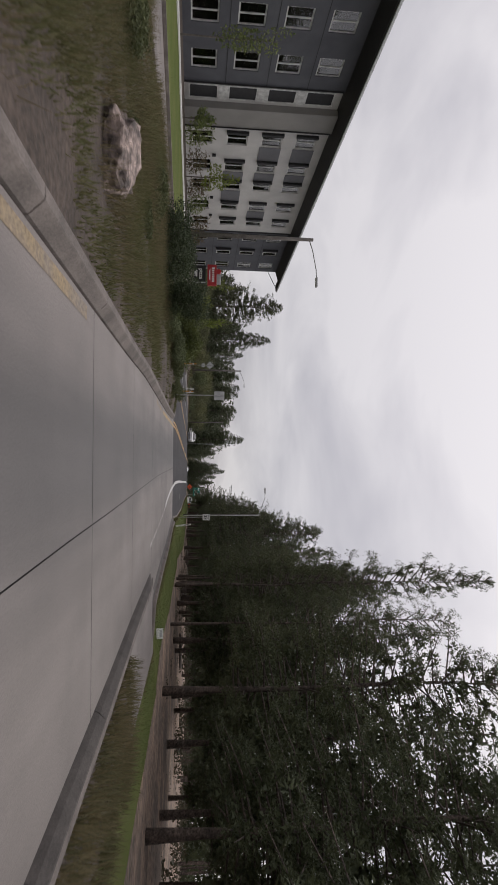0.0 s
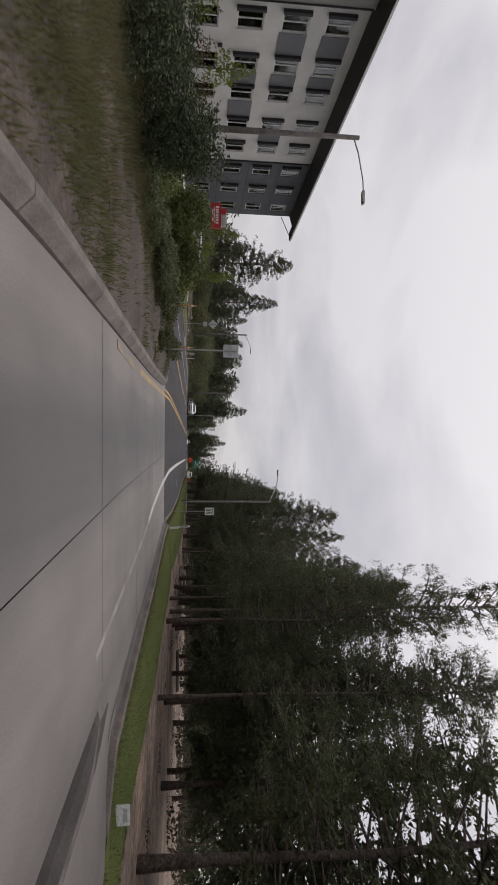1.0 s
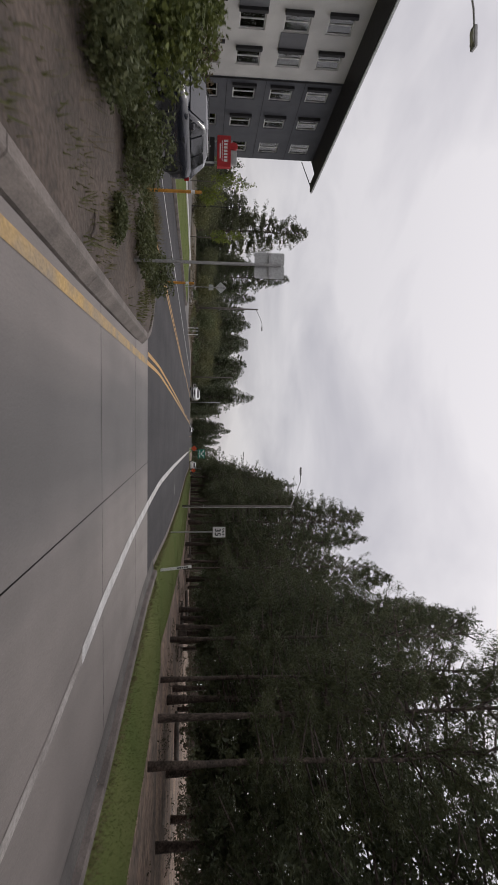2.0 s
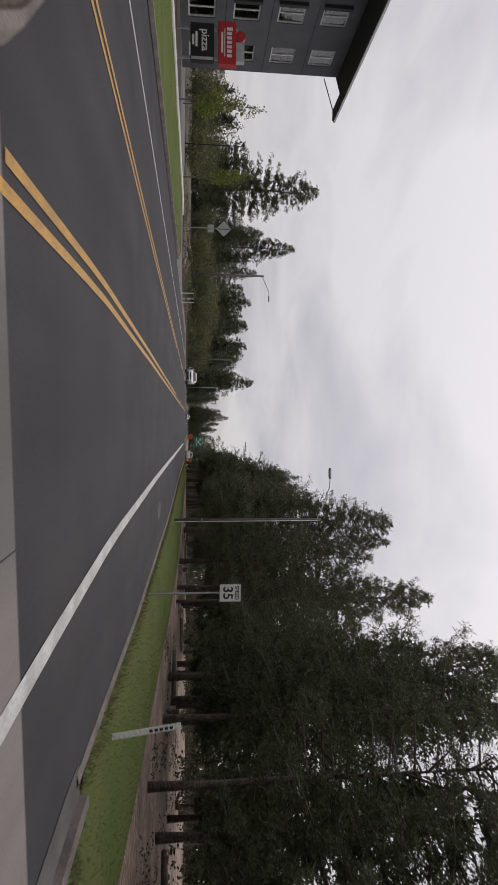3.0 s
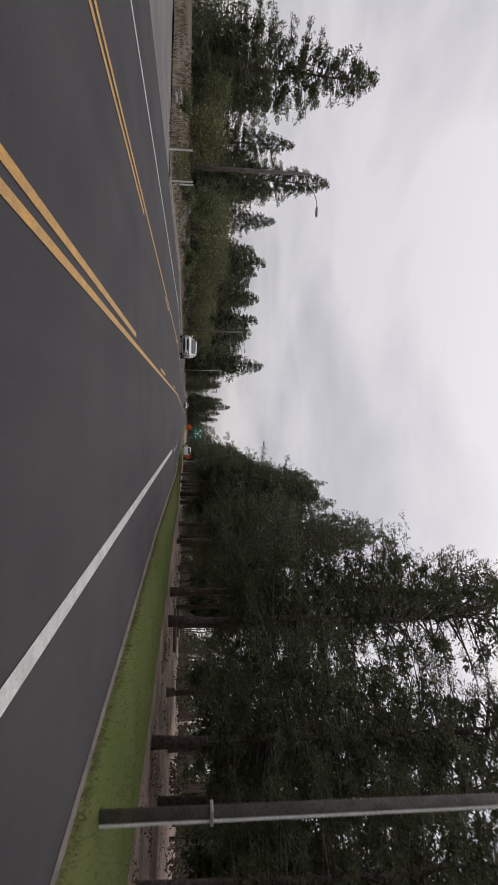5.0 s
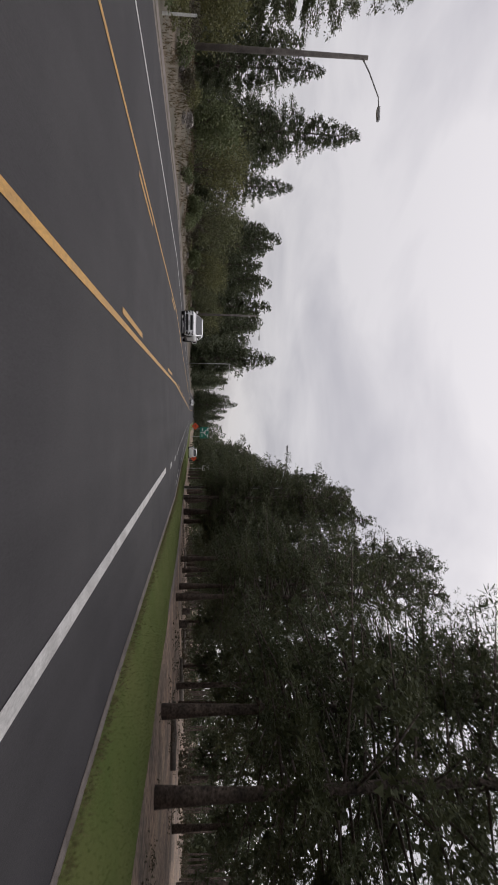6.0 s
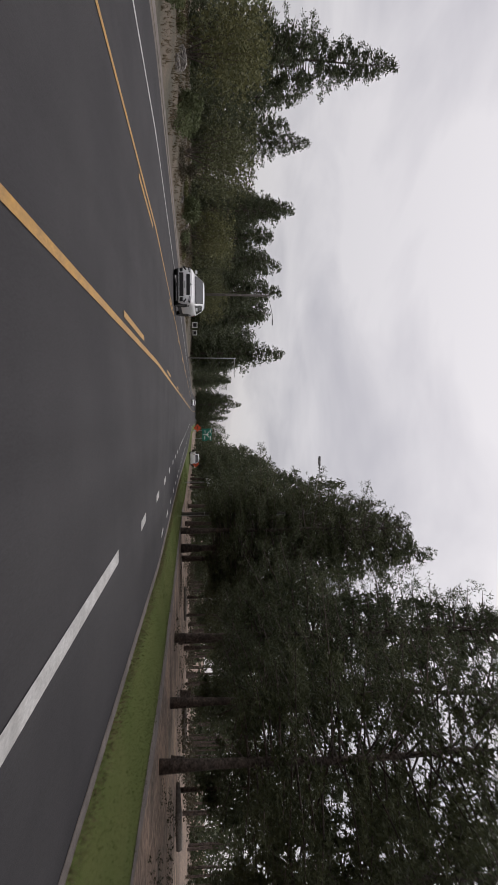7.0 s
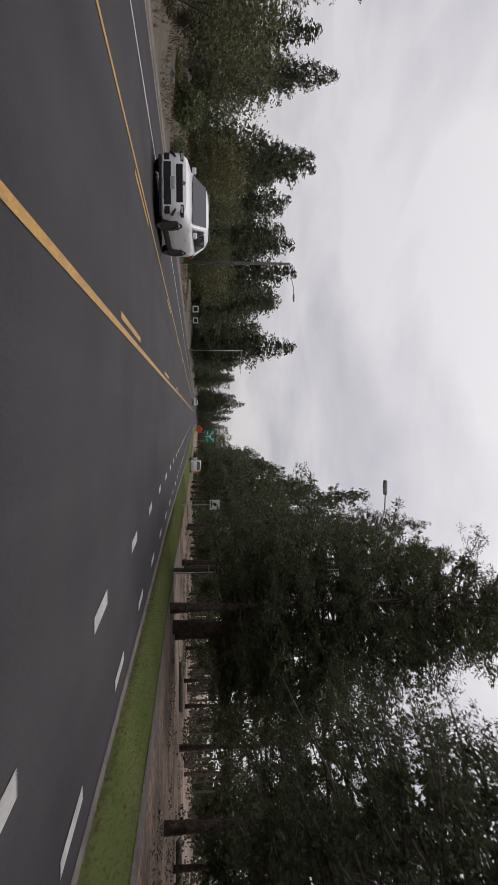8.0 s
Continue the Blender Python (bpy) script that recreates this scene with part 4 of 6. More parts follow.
for x, y, s in spots:
    a = R.uniform(0, math.tau)
    c = low_crowns[R.randrange(3)] * s
    far.append(np.stack([c[..., 0] * math.cos(a) - c[..., 1] * math.sin(a) + x, c[..., 0] * math.sin(a) + c[..., 1] * math.cos(a) + y, c[..., 2]], -1))
far_woods = link_mesh("far_woods", array_mesh("far_woods", np.concatenate(far), 3), NEEDLE)
tagged(far_woods, "dark green conifer woods in the distance", "trees", kind="stuff")

SCRUB = leaf_material("dry_scrub_leaves", (0.085, 0.068, 0.046), (0.052, 0.056, 0.032), 0.2)
R2 = random.Random(52)
lobes = [(R2.uniform(17, 46), R2.uniform(0, 185), R2.uniform(0.15, 0.6), R2.uniform(0.5, 1.7), R2.uniform(0.5, 1.7), R2.uniform(0.3, 0.85)) for _ in range(210)]
under = link_mesh("undergrowth", array_mesh("undergrowth", leafy_arrays(lobes, 42000, 0.20, 8), 4), SCRUB)
tagged(under, "low brown scrubby undergrowth behind the conifers", "shrubs", kind="stuff")
lobes = [(R2.uniform(8.6, 18), R2.uniform(22, 150), R2.uniform(0.08, 0.22), R2.uniform(0.2, 0.7), R2.uniform(0.2, 0.7), R2.uniform(0.1, 0.3)) for _ in range(220)]
weeds = link_mesh("forest_weeds", array_mesh("forest_weeds", leafy_arrays(lobes, 30000, 0.065, 9), 4), SCRUB)
tagged(weeds, "small dry weeds on the needle litter", "weeds", kind="stuff")
# slim stems of the stand behind
bm = bmesh.new()
for _ in range(240):
    x, y, h, r0 = R2.uniform(24, 62), R2.uniform(0, 200), R2.uniform(3.5, 6.5), R2.uniform(0.06, 0.17)
    add_tube(bm, [(x, y, -0.3), (x + R2.uniform(-0.1, 0.1), y, h * 0.5), (x + R2.uniform(-0.25, 0.25), y, h)], [r0 * 1.2, r0, r0 * 0.7], 6, False)
bmesh.ops.recalc_face_normals(bm, faces=bm.faces)
tagged(part("far_stems", bm, BARK), "slim dark tree stems deep in the stand", "trees", kind="stuff")
# fallen timber and stones on the forest floor
for x, y, turn, length, r0 in ((13.5, 88.0, 70, 2.6, 0.14), (17.5, 101.0, 100, 3.4, 0.16), (12.8, 57.5, 80, 2.2, 0.12), (15.5, 70.0, 115, 3.0, 0.15), (20.0, 113.0, 85, 3.6, 0.17), (14.0, 118.5, 60, 2.4, 0.13), (16.0, 48.0, 95, 2.8, 0.14)):
    log = part("fallen_log", tube([(0, -length / 2, r0 * 0.8), (0.05, 0, r0 * 0.9), (0.02, length / 2, r0 * 0.7)], [r0, r0 * 0.95, r0 * 0.7], 10), GREYBARK, smooth=True)
    log.matrix_world = pose(x, y, woods_z(x, y), 0, 0, turn)
    tagged(log, "weathered grey log lying on needle litter", "log", "logs on the forest floor")
for x, y, h, r0 in ((11.6, 95.5, 0.45, 0.2), (23.1, 126.3, 0.7, 0.22), (13.0, 79.0, 0.4, 0.19), (11.8, 51.5, 0.5, 0.18), (14.6, 106.0, 0.55, 0.22)):
    stump = part("tree_stump", tube([(0, 0, -0.15), (0, 0, 0.1), (0.01, 0, h * 0.95), (0.01, 0, h)], [r0 * 1.5, r0 * 1.1, r0, r0 * 0.9], 12), BARK, smooth=True)
    stump.matrix_world = pose(x, y, woods_z(x, y), 0, 0, 40 * h)
    tagged(stump, "short dark tree stump on needle litter", "stump", "stumps on the forest floor")

# young street trees with yellow green leaves before the lawn
def street_tree(x, y, z, h, seed, mat=LIMELEAF, label="young street tree with yellow green leaves"):
    r = random.Random(seed)
    ob = thing("street_tree", (x, y, z), label, "tree", "young trees on the lawn")
    lobes = [(r.uniform(-0.35, 0.35), r.uniform(-0.35, 0.35), h * f, 0.54 * w, 0.54 * w, h * 0.13) for f, w in ((0.45, 1.0), (0.55, 1.15), (0.66, 1.0), (0.78, 0.8), (0.9, 0.45))]
    bm = bmesh.new()
    add_tube(bm, [(0, 0, -0.1), (0.02, 0, h * 0.4), (0, 0.03, h * 0.9)], [0.05, 0.04, 0.012], 7)
    for lx, ly, lz, *_ in lobes:
        add_tube(bm, [(0, 0, lz - 0.7), (lx * 1.6, ly * 1.6, lz + 0.2)], [0.022, 0.006], 5)
    bmesh.ops.recalc_face_normals(bm, faces=bm.faces)
    part("trunk", bm, GREYBARK, ob)
    link_mesh("crown", array_mesh("crown", leafy_arrays(lobes, 780, 0.17, seed), 4), mat, ob)


street_tree(-21.6, 28.6, 0.15, 6.0, 1, LEAF, "young street tree with thin green leaves")
street_tree(-20.8, 41.2, 0.15, 4.2, 2)
street_tree(-18.6, 73.0, 0.15, 5.6, 3)
street_tree(-23.2, 71.4, 0.2, 6.0, 4)
street_tree(-17.6, 61.0, 0.15, 2.9, 5)
street_tree(-22.6, 37.0, 0.15, 2.2, 6, LEAF, "small green shrub tree at the wall")
for k, (x, y, hh) in enumerate(((-23.2, 39.3, 2.2), (-23.2, 43.0, 1.8), (-23.0, 46.5, 2.1), (-23.3, 50, 2.0), (-23.0, 53.4, 2.2), (-23.2, 57.0, 1.7))):
    shrub("bed_shrub", (x, y, 0.15), [(0, 0, hh * 0.5, 0.7, 0.9, hh * 0.55), (0.2, 0.7, hh * 0.4, 0.5, 0.6, hh * 0.4)], 700, 0.16, REDLEAF if k % 3 else LEAF, 60 + k, "wispy reddish shrub in the bed by the wall" if k % 3 else "low green shrub in the bed by the wall", group="shrubs in the bed")

# planting on the island
def lobes_for(seed, width, depth, height, n):
    r = random.Random(seed)
    return [(r.uniform(-width, width) * 0.6, r.uniform(-depth, depth) * 0.6, height * r.uniform(0.35, 0.7), width * r.uniform(0.4, 0.65), depth * r.uniform(0.4, 0.65), height * r.uniform(0.28, 0.42)) for _ in range(n)]


def island_shrub(x, y, w, d, h, n, count, size, mat, seed, label):
    shrub("island_shrub", (x, y, isle_z(x, y) - 0.05), lobes_for(seed, w, d, h, n), count, size, mat, seed, label, group="shrubs on the island")


island_shrub(-5.0, 17.1, 1.3, 1.6, 1.25, 9, 15000, 0.06, DARKLEAF, 71, "dense dark green rounded shrub on the island")
island_shrub(-5.6, 19.6, 0.9, 1.0, 1.0, 6, 7000, 0.06, DARKLEAF, 72, "smaller dark green shrub beside the larger one")
island_shrub(-4.0, 18.6, 0.75, 0.75, 1.5, 9, 12000, 0.055, DARKLEAF, 89, "tall dense dark green shrub near the kerb")
island_shrub(-5.0, 24.5, 0.95, 1.1, 1.45, 9, 12000, 0.075, BUSHLEAF, 73, "big leafy dark green bush with yellow green tips")
island_shrub(-4.1, 25.4, 0.8, 0.9, 1.35, 7, 7500, 0.075, BUSHLEAF, 87, "upright leafy bush with yellow green tips")
island_shrub(-3.5, 23.2, 0.55, 0.7, 0.65, 6, 3600, 0.07, BLUELEAF, 88, "low grey green shrub before the big bush")
island_shrub(-4.7, 20.9, 0.7, 0.8, 0.85, 6, 4500, 0.07, LEAF, 74, "low yellow green shrub between the dark bushes")
island_shrub(-4.1, 22.3, 0.5, 0.8, 0.5, 6, 3600, 0.07, BLUELEAF, 75, "low grey green shrub on bare soil")
island_shrub(-3.1, 24.7, 0.65, 0.85, 0.62, 6, 4500, 0.07, WEEDLEAF, 76, "low leafy shrub at the edge of the bare soil")
island_shrub(-3.4, 27.2, 0.7, 1.0, 0.7, 6, 4000, 0.07, WEEDLEAF, 77, "straggling green shrub near the island tip")
island_shrub(-2.7, 29.2, 0.6, 1.1, 0.40, 5, 2600, 0.065, WEEDLEAF, 78, "low green ground cover shrub")
island_shrub(-2.75, 31.3, 0.5, 0.9, 0.62, 6, 3000, 0.06, WEEDLEAF, 79, "straggling leafy plant at the island tip")
island_shrub(-4.6, 13.2, 0.6, 0.8, 0.40, 5, 2600, 0.06, WEEDLEAF, 80, "olive weed clump in the dry grass")
island_shrub(-4.3, 7.6, 0.7, 0.8, 0.40, 5, 2800, 0.055, WEEDLEAF, 82, "dark olive weed clump behind the boulder")
for k, (x, y, w, h, mat) in enumerate(((-2.9, 8.3, 0.4, 0.28, WEEDLEAF), (-3.2, 11.4, 0.5, 0.26, WEEDLEAF), (-4.0, 18.9, 0.5, 0.42, BLUELEAF), (-3.9, 20.2, 0.45, 0.45, BLUELEAF), (-3.6, 21.2, 0.4, 0.36, WEEDLEAF), (-2.2, 26.4, 0.35, 0.25, WEEDLEAF))):
    shrub("weed_clump", (x, y, isle_z(x, y) - 0.04), lobes_for(200 + k, w, w, h, 5), 1700, 0.06, mat, 200 + k, "low leafy weed clump in the rough island grass", "weed", group="weeds on the island")
# dead sticks on the bare soil
for x, y, turn, length in ((-1.75, 21.6, 20, 0.7), (-2.0, 16.4, -35, 0.5), (-1.6, 25.2, 60, 0.45)):
    stick = part("stick", tube([(0, -length / 2, 0.02), (0.04, 0, 0.035), (0.0, length / 2, 0.015)], [0.012, 0.016, 0.006], 6), BARK)
    stick.matrix_world = pose(x, y, isle_z(x, y), 0, 0, turn)
    tagged(stick, "dead brown stick lying on bare soil", "stick", "sticks on the island")
# taller shrubs and thicket across the road
for k, (x, y, w, h, mat) in enumerate(((-16.5, 104, 2.2, 4.2, LEAF), (-15.2, 111, 2.4, 4.6, LEAF), (-17.0, 118, 2.6, 5.0, LEAF), (-14.6, 124, 2.0, 4.0, DARKLEAF), (-20, 108, 2.6, 4.8, LEAF), (-15.8, 97, 1.8, 3.0, BLUELEAF), (-19, 92, 2.0, 3.0, LEAF),
                                       (-15.0, 131, 2.2, 4.4, LEAF), (-13.6, 140, 2.0, 4.2, DARKLEAF), (-14.2, 149, 2.4, 5.0, LEAF), (-23, 96, 2.2, 3.3, DARKLEAF), (-26, 88, 2.4, 2.9, DARKLEAF), (-24, 80, 2.2, 2.4, LEAF), (-30, 90, 2.6, 3.6, DARKLEAF), (-29, 80, 2.4, 3.0, DARKLEAF), (-35, 86, 2.6, 3.6, DARKLEAF), (-13.6, 103.5, 0.8, 1.3, BLUELEAF), (-13.4, 115, 0.9, 1.3, BLUELEAF))):
    shrub("thicket_shrub", (x, y, bank_z(x, y) - 0.1), lobes_for(90 + k, w, w, h, 9), 3600, 0.165, (THICKET if k % 3 else OLIVETHICKET) if mat in (LEAF, DARKLEAF) else mat, 90 + k, "tall leafy shrub in the thicket across the road", group="shrubs on the bank")


# ---- stones ----
def boulder(x, y, z, sx, sy, sz, seed, label, name="boulder"):
    bm = bmesh.new()
    bmesh.ops.create_icosphere(bm, subdivisions=4, radius=1)
    for v in bm.verts:
        n = v.co.normalized()
        f = 1 + 0.22 * noise.noise(n * 1.4 + Vector((seed, 0, 0))) + 0.20 * noise.noise(n * 3.2 + Vector((0, seed, 0))) + 0.13 * noise.noise(n * 7 + Vector((0, 0, seed))) - 0.10 * abs(noise.noise(n * 4.5 + Vector((seed, seed, 0))))
        c = n * f
        c = Vector((max(-0.82, min(0.82, c.x)), max(-0.85, min(0.85, c.y)), max(-0.7, min(0.78 + 0.08 * n.x, c.z))))
        v.co = Vector((c.x * sx, c.y * sy, c.z * sz))
    ob = part(name, bm, ROCK if y < 50 else BANKROCK)
    ob.matrix_world = pose(x, y, z, 4, -6, seed * 37 % 360)
    return tagged(ob, label, "boulder")


boulder(-1.98, 6.95, isle_z(-1.98, 6.95) + 0.06, 0.62, 0.55, 0.33, 3, "large pinkish grey rough boulder half sunk in the island")
for k, (x, y, s) in enumerate(((-13.4, 85, 0.30), (-14.0, 88.2, 0.42), (-13.2, 91, 0.28), (-14.6, 94, 0.5), (-14.8, 101.5, 0.55), (-13.1, 99, 0.3), (-15.2, 81, 0.4), (-13.8, 78.5, 0.35), (-16.6, 84, 0.45), (-14.5, 121, 0.4), (-12.9, 112, 0.25))):
    boulder(x, y, bank_z(x, y) + s * 0.1, s, s * 0.85, s * 0.6, 5 + k, "rounded grey tan stone half sunk in the dry bank")["group"] = "stones on the bank"
R3 = random.Random(77)
for k in range(26):
    y = R3.uniform(80, 150)
    x = curve_at(ROAD_L, y) - R3.uniform(1.6, 5.5)
    w, h = R3.uniform(0.45, 0.95), R3.uniform(0.35, 0.95)
    shrub("scrub_bush", (x, y, bank_z(x, y) - 0.05), lobes_for(300 + k, w, w, h, 5), 1000, 0.09, (BLUELEAF, SCRUB, OLIVETHICKET)[k % 3], 300 + k, ("pale grey green scrub bush on the dry bank", "dry brown scrub bush on the bank", "olive scrub bush on the dry bank")[k % 3], "scrub", group="scrub on the bank")


# ---- apartment building ----
WALL_X, FLOORS = -24.6, [0.55, 3.35, 6.13, 8.92]
ROOF_Z = 11.45
building = thing("apartment_building", (0, 0, -0.36), "four storey apartment building with dark grey and pale cladding", "building")


def wall_with_openings(y0, y1, z0, z1, holes, x, reveal=0.16):
    """The outer face of a wall at x that looks to +x, with openings (ya, yb, za, zb) and their reveals."""
    bm = bmesh.new()
    ycuts = sorted({y0, y1, *[h[0] for h in holes], *[h[1] for h in holes]})
    zcuts = sorted({z0, z1, *[h[2] for h in holes], *[h[3] for h in holes]})
    for ya, yb in zip(ycuts, ycuts[1:]):
        for za, zb in zip(zcuts, zcuts[1:]):
            ym, zm = (ya + yb) / 2, (za + zb) / 2
            if any(h[0] < ym < h[1] and h[2] < zm < h[3] for h in holes):
                continue
            bm.faces.new([bm.verts.new(c) for c in ((x, ya, za), (x, yb, za), (x, yb, zb), (x, ya, zb))])
    for ya, yb, za, zb in holes:
        ring = [(ya, za), (yb, za), (yb, zb), (ya, zb)]
        for (a, b), (c, d) in zip(ring, ring[1:] + ring[:1]):
            bm.faces.new([bm.verts.new(q) for q in ((x, a, b), (x - reveal, a, b), (x - reveal, c, d), (x, c, d))])
    bmesh.ops.remove_doubles(bm, verts=bm.verts, dist=0.0005)
    bmesh.ops.recalc_face_normals(bm, faces=bm.faces)
    return bm


WIN_W, WIN_H = 1.62, 1.62
frame_bm = bmesh.new()
for a, b, c, d in ((0, WIN_W, 0, 0.09), (0, WIN_W, WIN_H - 0.09, WIN_H), (0, 0.09, 0.09, WIN_H - 0.09), (WIN_W - 0.09, WIN_W, 0.09, WIN_H - 0.09), (WIN_W * 0.5 - 0.035, WIN_W * 0.5 + 0.035, 0.09, WIN_H - 0.09)):
    add_box(frame_bm, -0.05, 0.035, a, b, c, d)
frame_me = bpy.data.meshes.new("frame")
frame_bm.to_mesh(frame_me)
frame_me.materials.append(FRAMEWHITE)
pane_bm = box(-0.02, -0.012, 0.09, WIN_W * 0.5 - 0.05, 0.09, WIN_H - 0.09)
pane_me = bpy.data.meshes.new("pane")
pane_bm.to_mesh(pane_me)
pane_me.materials.append(PANE)
blind_meshes = []
for part_down, side in ((0.95, 0), (0.55, 0), (0.85, 1), (0.3, 2), (0.95, 2)):
    bb = bmesh.new()
    for i, (a, b) in enumerate(((0.10, WIN_W / 2 - 0.03), (WIN_W / 2 + 0.03, WIN_W - 0.10))):
        if side == 0 or side == i + 1:
            add_box(bb, -0.11, -0.10, a, b, WIN_H - 0.09 - part_down * (WIN_H - 0.2), WIN_H - 0.09)
    me = bpy.data.meshes.new("blind")
    bb.to_mesh(me)
    me.materials.append(BLIND)
    blind_meshes.append(me)
W = random.Random(4)


def window(y, z, hood=False):
    w = new("window")
    w.parent = building
    w.location = (WALL_X - 0.10, y, z)
    link_mesh("frame", frame_me, None, w)
    link_mesh("pane", pane_me, None, w)
    second = link_mesh("pane", pane_me, None, w)
    second.location = (0, WIN_W * 0.5 - 0.04, 0)
    k = W.choice((0, 0, 0, 1, 1, 2, 4)) if z > 5 else W.choice((None, 0, 1, 2, 3, 4))
    if k is not None:
        link_mesh("blind", blind_meshes[k], None, w, "pale drawn roller blind")
    return w


COLS_NEAR, COLS_PALE, COLS_FAR = [25.9, 29.58, 33.22], [41.4, 45.2, 48.3, 52.1, 55.4], [59.2, 62.95, 66.8]
SILLS = [1.05, 3.76, 6.48, 9.16]
for name, y0, y1, cols, clad in (("wall_dark_near", 16.0, 36.2, [18.5, 22.2] + COLS_NEAR, CLAD_DARK), ("wall_pale", 40.3, 58.3, COLS_PALE, CLAD_BEIGE), ("wall_dark_far", 58.3, 69.5, COLS_FAR, CLAD_DARK)):
    holes = [(c, c + WIN_W, s, s + WIN_H) for c in cols for s in SILLS]
    part("wall", wall_with_openings(y0, y1, 0.3, ROOF_Z + 0.3, holes, WALL_X), clad, building, "pale beige cladding" if clad is CLAD_BEIGE else "dark grey cladding")
    for c in cols:
        for s in SILLS:
            window(c, s)
part("wall", box(-44, WALL_X - 0.17, 69.2, 69.5, 0.3, ROOF_Z + 0.3), CLAD_DARK, building)
part("wall", box(-44, -43.7, 16, 69.2, 0.3, ROOF_Z + 0.3), CLAD_DARK, building)
part("wall", box(-43.7, WALL_X - 0.17, 16, 16.3, 0.3, ROOF_Z + 0.3), CLAD_DARK, building)
# added interior, not seen itself, coloured dark so the windows look unlit
part("back_wall", box(-29.1, -29.0, 16.3, 69.2, 0.3, ROOF_Z + 0.3), ROOM_SHADE, building)
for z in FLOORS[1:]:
    part("storey_floor", box(-29.0, WALL_X - 0.3, 16.3, 69.2, z - 0.3, z), ROOM_SHADE, building)
# recessed stair bay and the pale fin beside it
part("wall", box(WALL_X - 0.35, WALL_X - 0.17, 36.2, 38.2, 0.3, ROOF_Z + 0.3), CLAD_BEIGE, building, "pale stair bay")
for s in SILLS:
    bay = part("stair_window", box(WALL_X - 0.17, WALL_X - 0.13, 36.55, 37.75, s - 0.1, s + 1.75), SHADEBOX, building, "dark stair window")
    for a, b, c, d in ((36.45, 36.55, s - 0.2, s + 1.85), (37.75, 37.85, s - 0.2, s + 1.85), (36.55, 37.75, s + 1.75, s + 1.85), (36.55, 37.75, s - 0.2, s - 0.1)):
        part("bar", box(WALL_X - 0.17, WALL_X - 0.09, a, b, c, d), FRAMEWHITE, bay)
for s0, s1 in zip(SILLS, SILLS[1:]):
    part("spandrel", box(WALL_X - 0.165, WALL_X - 0.08, 36.45, 37.85, s0 + 1.87, s1 - 0.22), FRAMEWHITE, building, "white square spandrel panel")
part("fin", box(WALL_X - 0.4, WALL_X + 0.35, 38.2, 40.3, 0.3, ROOF_Z + 0.15, 0.02), CLAD_FIN, building, "plain grey projecting fin wall")
part("downpipe", tube([(WALL_X + 0.40, 40.25, 0.5), (WALL_X + 0.40, 40.25, ROOF_Z)], [0.05, 0.05], 8), SHADEBOX, building)
part("downpipe", tube([(WALL_X + 0.06, 58.4, 0.5), (WALL_X + 0.06, 58.4, ROOF_Z)], [0.05, 0.05], 8), SHADEBOX, building)
part("downpipe", tube([(WALL_X + 0.06, 36.1, 0.5), (WALL_X + 0.06, 36.1, ROOF_Z)], [0.05, 0.05], 8), SHADEBOX, building)
# grey infill panels between the windows of the pale part, and dark hoods
for row, spans in ((1, ((45.2, 53.72), (41.4, 43.02), (55.4, 57.02))), (2, ((41.4, 49.92), (52.1, 57.02))), (3, ((41.4, 49.92), (52.1, 53.72), (55.4, 57.02)))):
    for a, b in spans:
        cols = [c for c in COLS_PALE if a - 0.1 <= c <= b]
        for c0, c1 in zip(cols, cols[1:]):
            part("infill_panel", box(WALL_X, WALL_X + 0.035, c0 + WIN_W + 0.03, c1 - 0.30, SILLS[row] - 0.06, SILLS[row] + WIN_H + 0.06), CLAD_GREY, building, "dark grey infill panel")
for row in (1, 2, 3):
    for c in COLS_PALE + COLS_FAR[:2]:
        part("window_hood", box(WALL_X, WALL_X + 0.22, c - 0.27, c - 0.03, SILLS[row] - 0.05, SILLS[row] + WIN_H + 0.05), SHADEBOX, building, "dark vertical window hood")
# cladding joints on the dark parts
for y0, y1 in ((16.0, 36.2), (58.3, 69.5)):
    for z in FLOORS[1:]:
        part("joint_strip", box(WALL_X, WALL_X + 0.012, y0, y1, z - 0.05, z - 0.01), SHADEBOX, building)
for k in range(9):
    part("lap_board", box(WALL_X, WALL_X + 0.02, 40.45, 41.35, 0.5 + 0.3 * k, 0.78 + 0.3 * k), CLAD_BEIGE, building)
for y in (44.3, 51.2, 54.7):
    part("wall_lamp", box(WALL_X, WALL_X + 0.18, y, y + 0.2, 2.7, 3.0, 0.02), SHADEBOX, building, "small dark wall lamp")
# roof: a slab that rises to a deep overhang
bm = bmesh.new()
ya, yb = 14.0, 72.5
prof = [(-46, 11.6), (WALL_X - 0.2, ROOF_Z + 0.05), (-23.15, 11.95), (-23.12, 12.20), (-24.6, 12.05), (-46, 12.3)]
ends = [[bm.verts.new((x, y, z)) for x, z in prof] for y in (ya, 69.8)]
for k in range(len(prof)):
    bm.faces.new((ends[0][k], ends[0][(k + 1) % len(prof)], ends[1][(k + 1) % len(prof)], ends[1][k]))
bm.faces.new(ends[0]), bm.faces.new(ends[1][::-1])
bmesh.ops.recalc_face_normals(bm, faces=bm.faces)
roof = part("roof", bm, ROOFING, building, "dark metal roof with a deep overhang")
part("eave_strip", box(-23.95, -23.13, 69.8, yb, 11.93, 12.19, 0.02), ROOFING, roof, "dark narrow eave past the end wall")
part("gutter", box(-23.12, -23.02, ya, yb, 12.0, 12.16, 0.02), SIGNBACK, roof)
part("strut", tube([(WALL_X + 0.1, 69.55, 10.6), (-23.4, 71.8, 11.85)], [0.04, 0.04], 6), ROOFING, building)


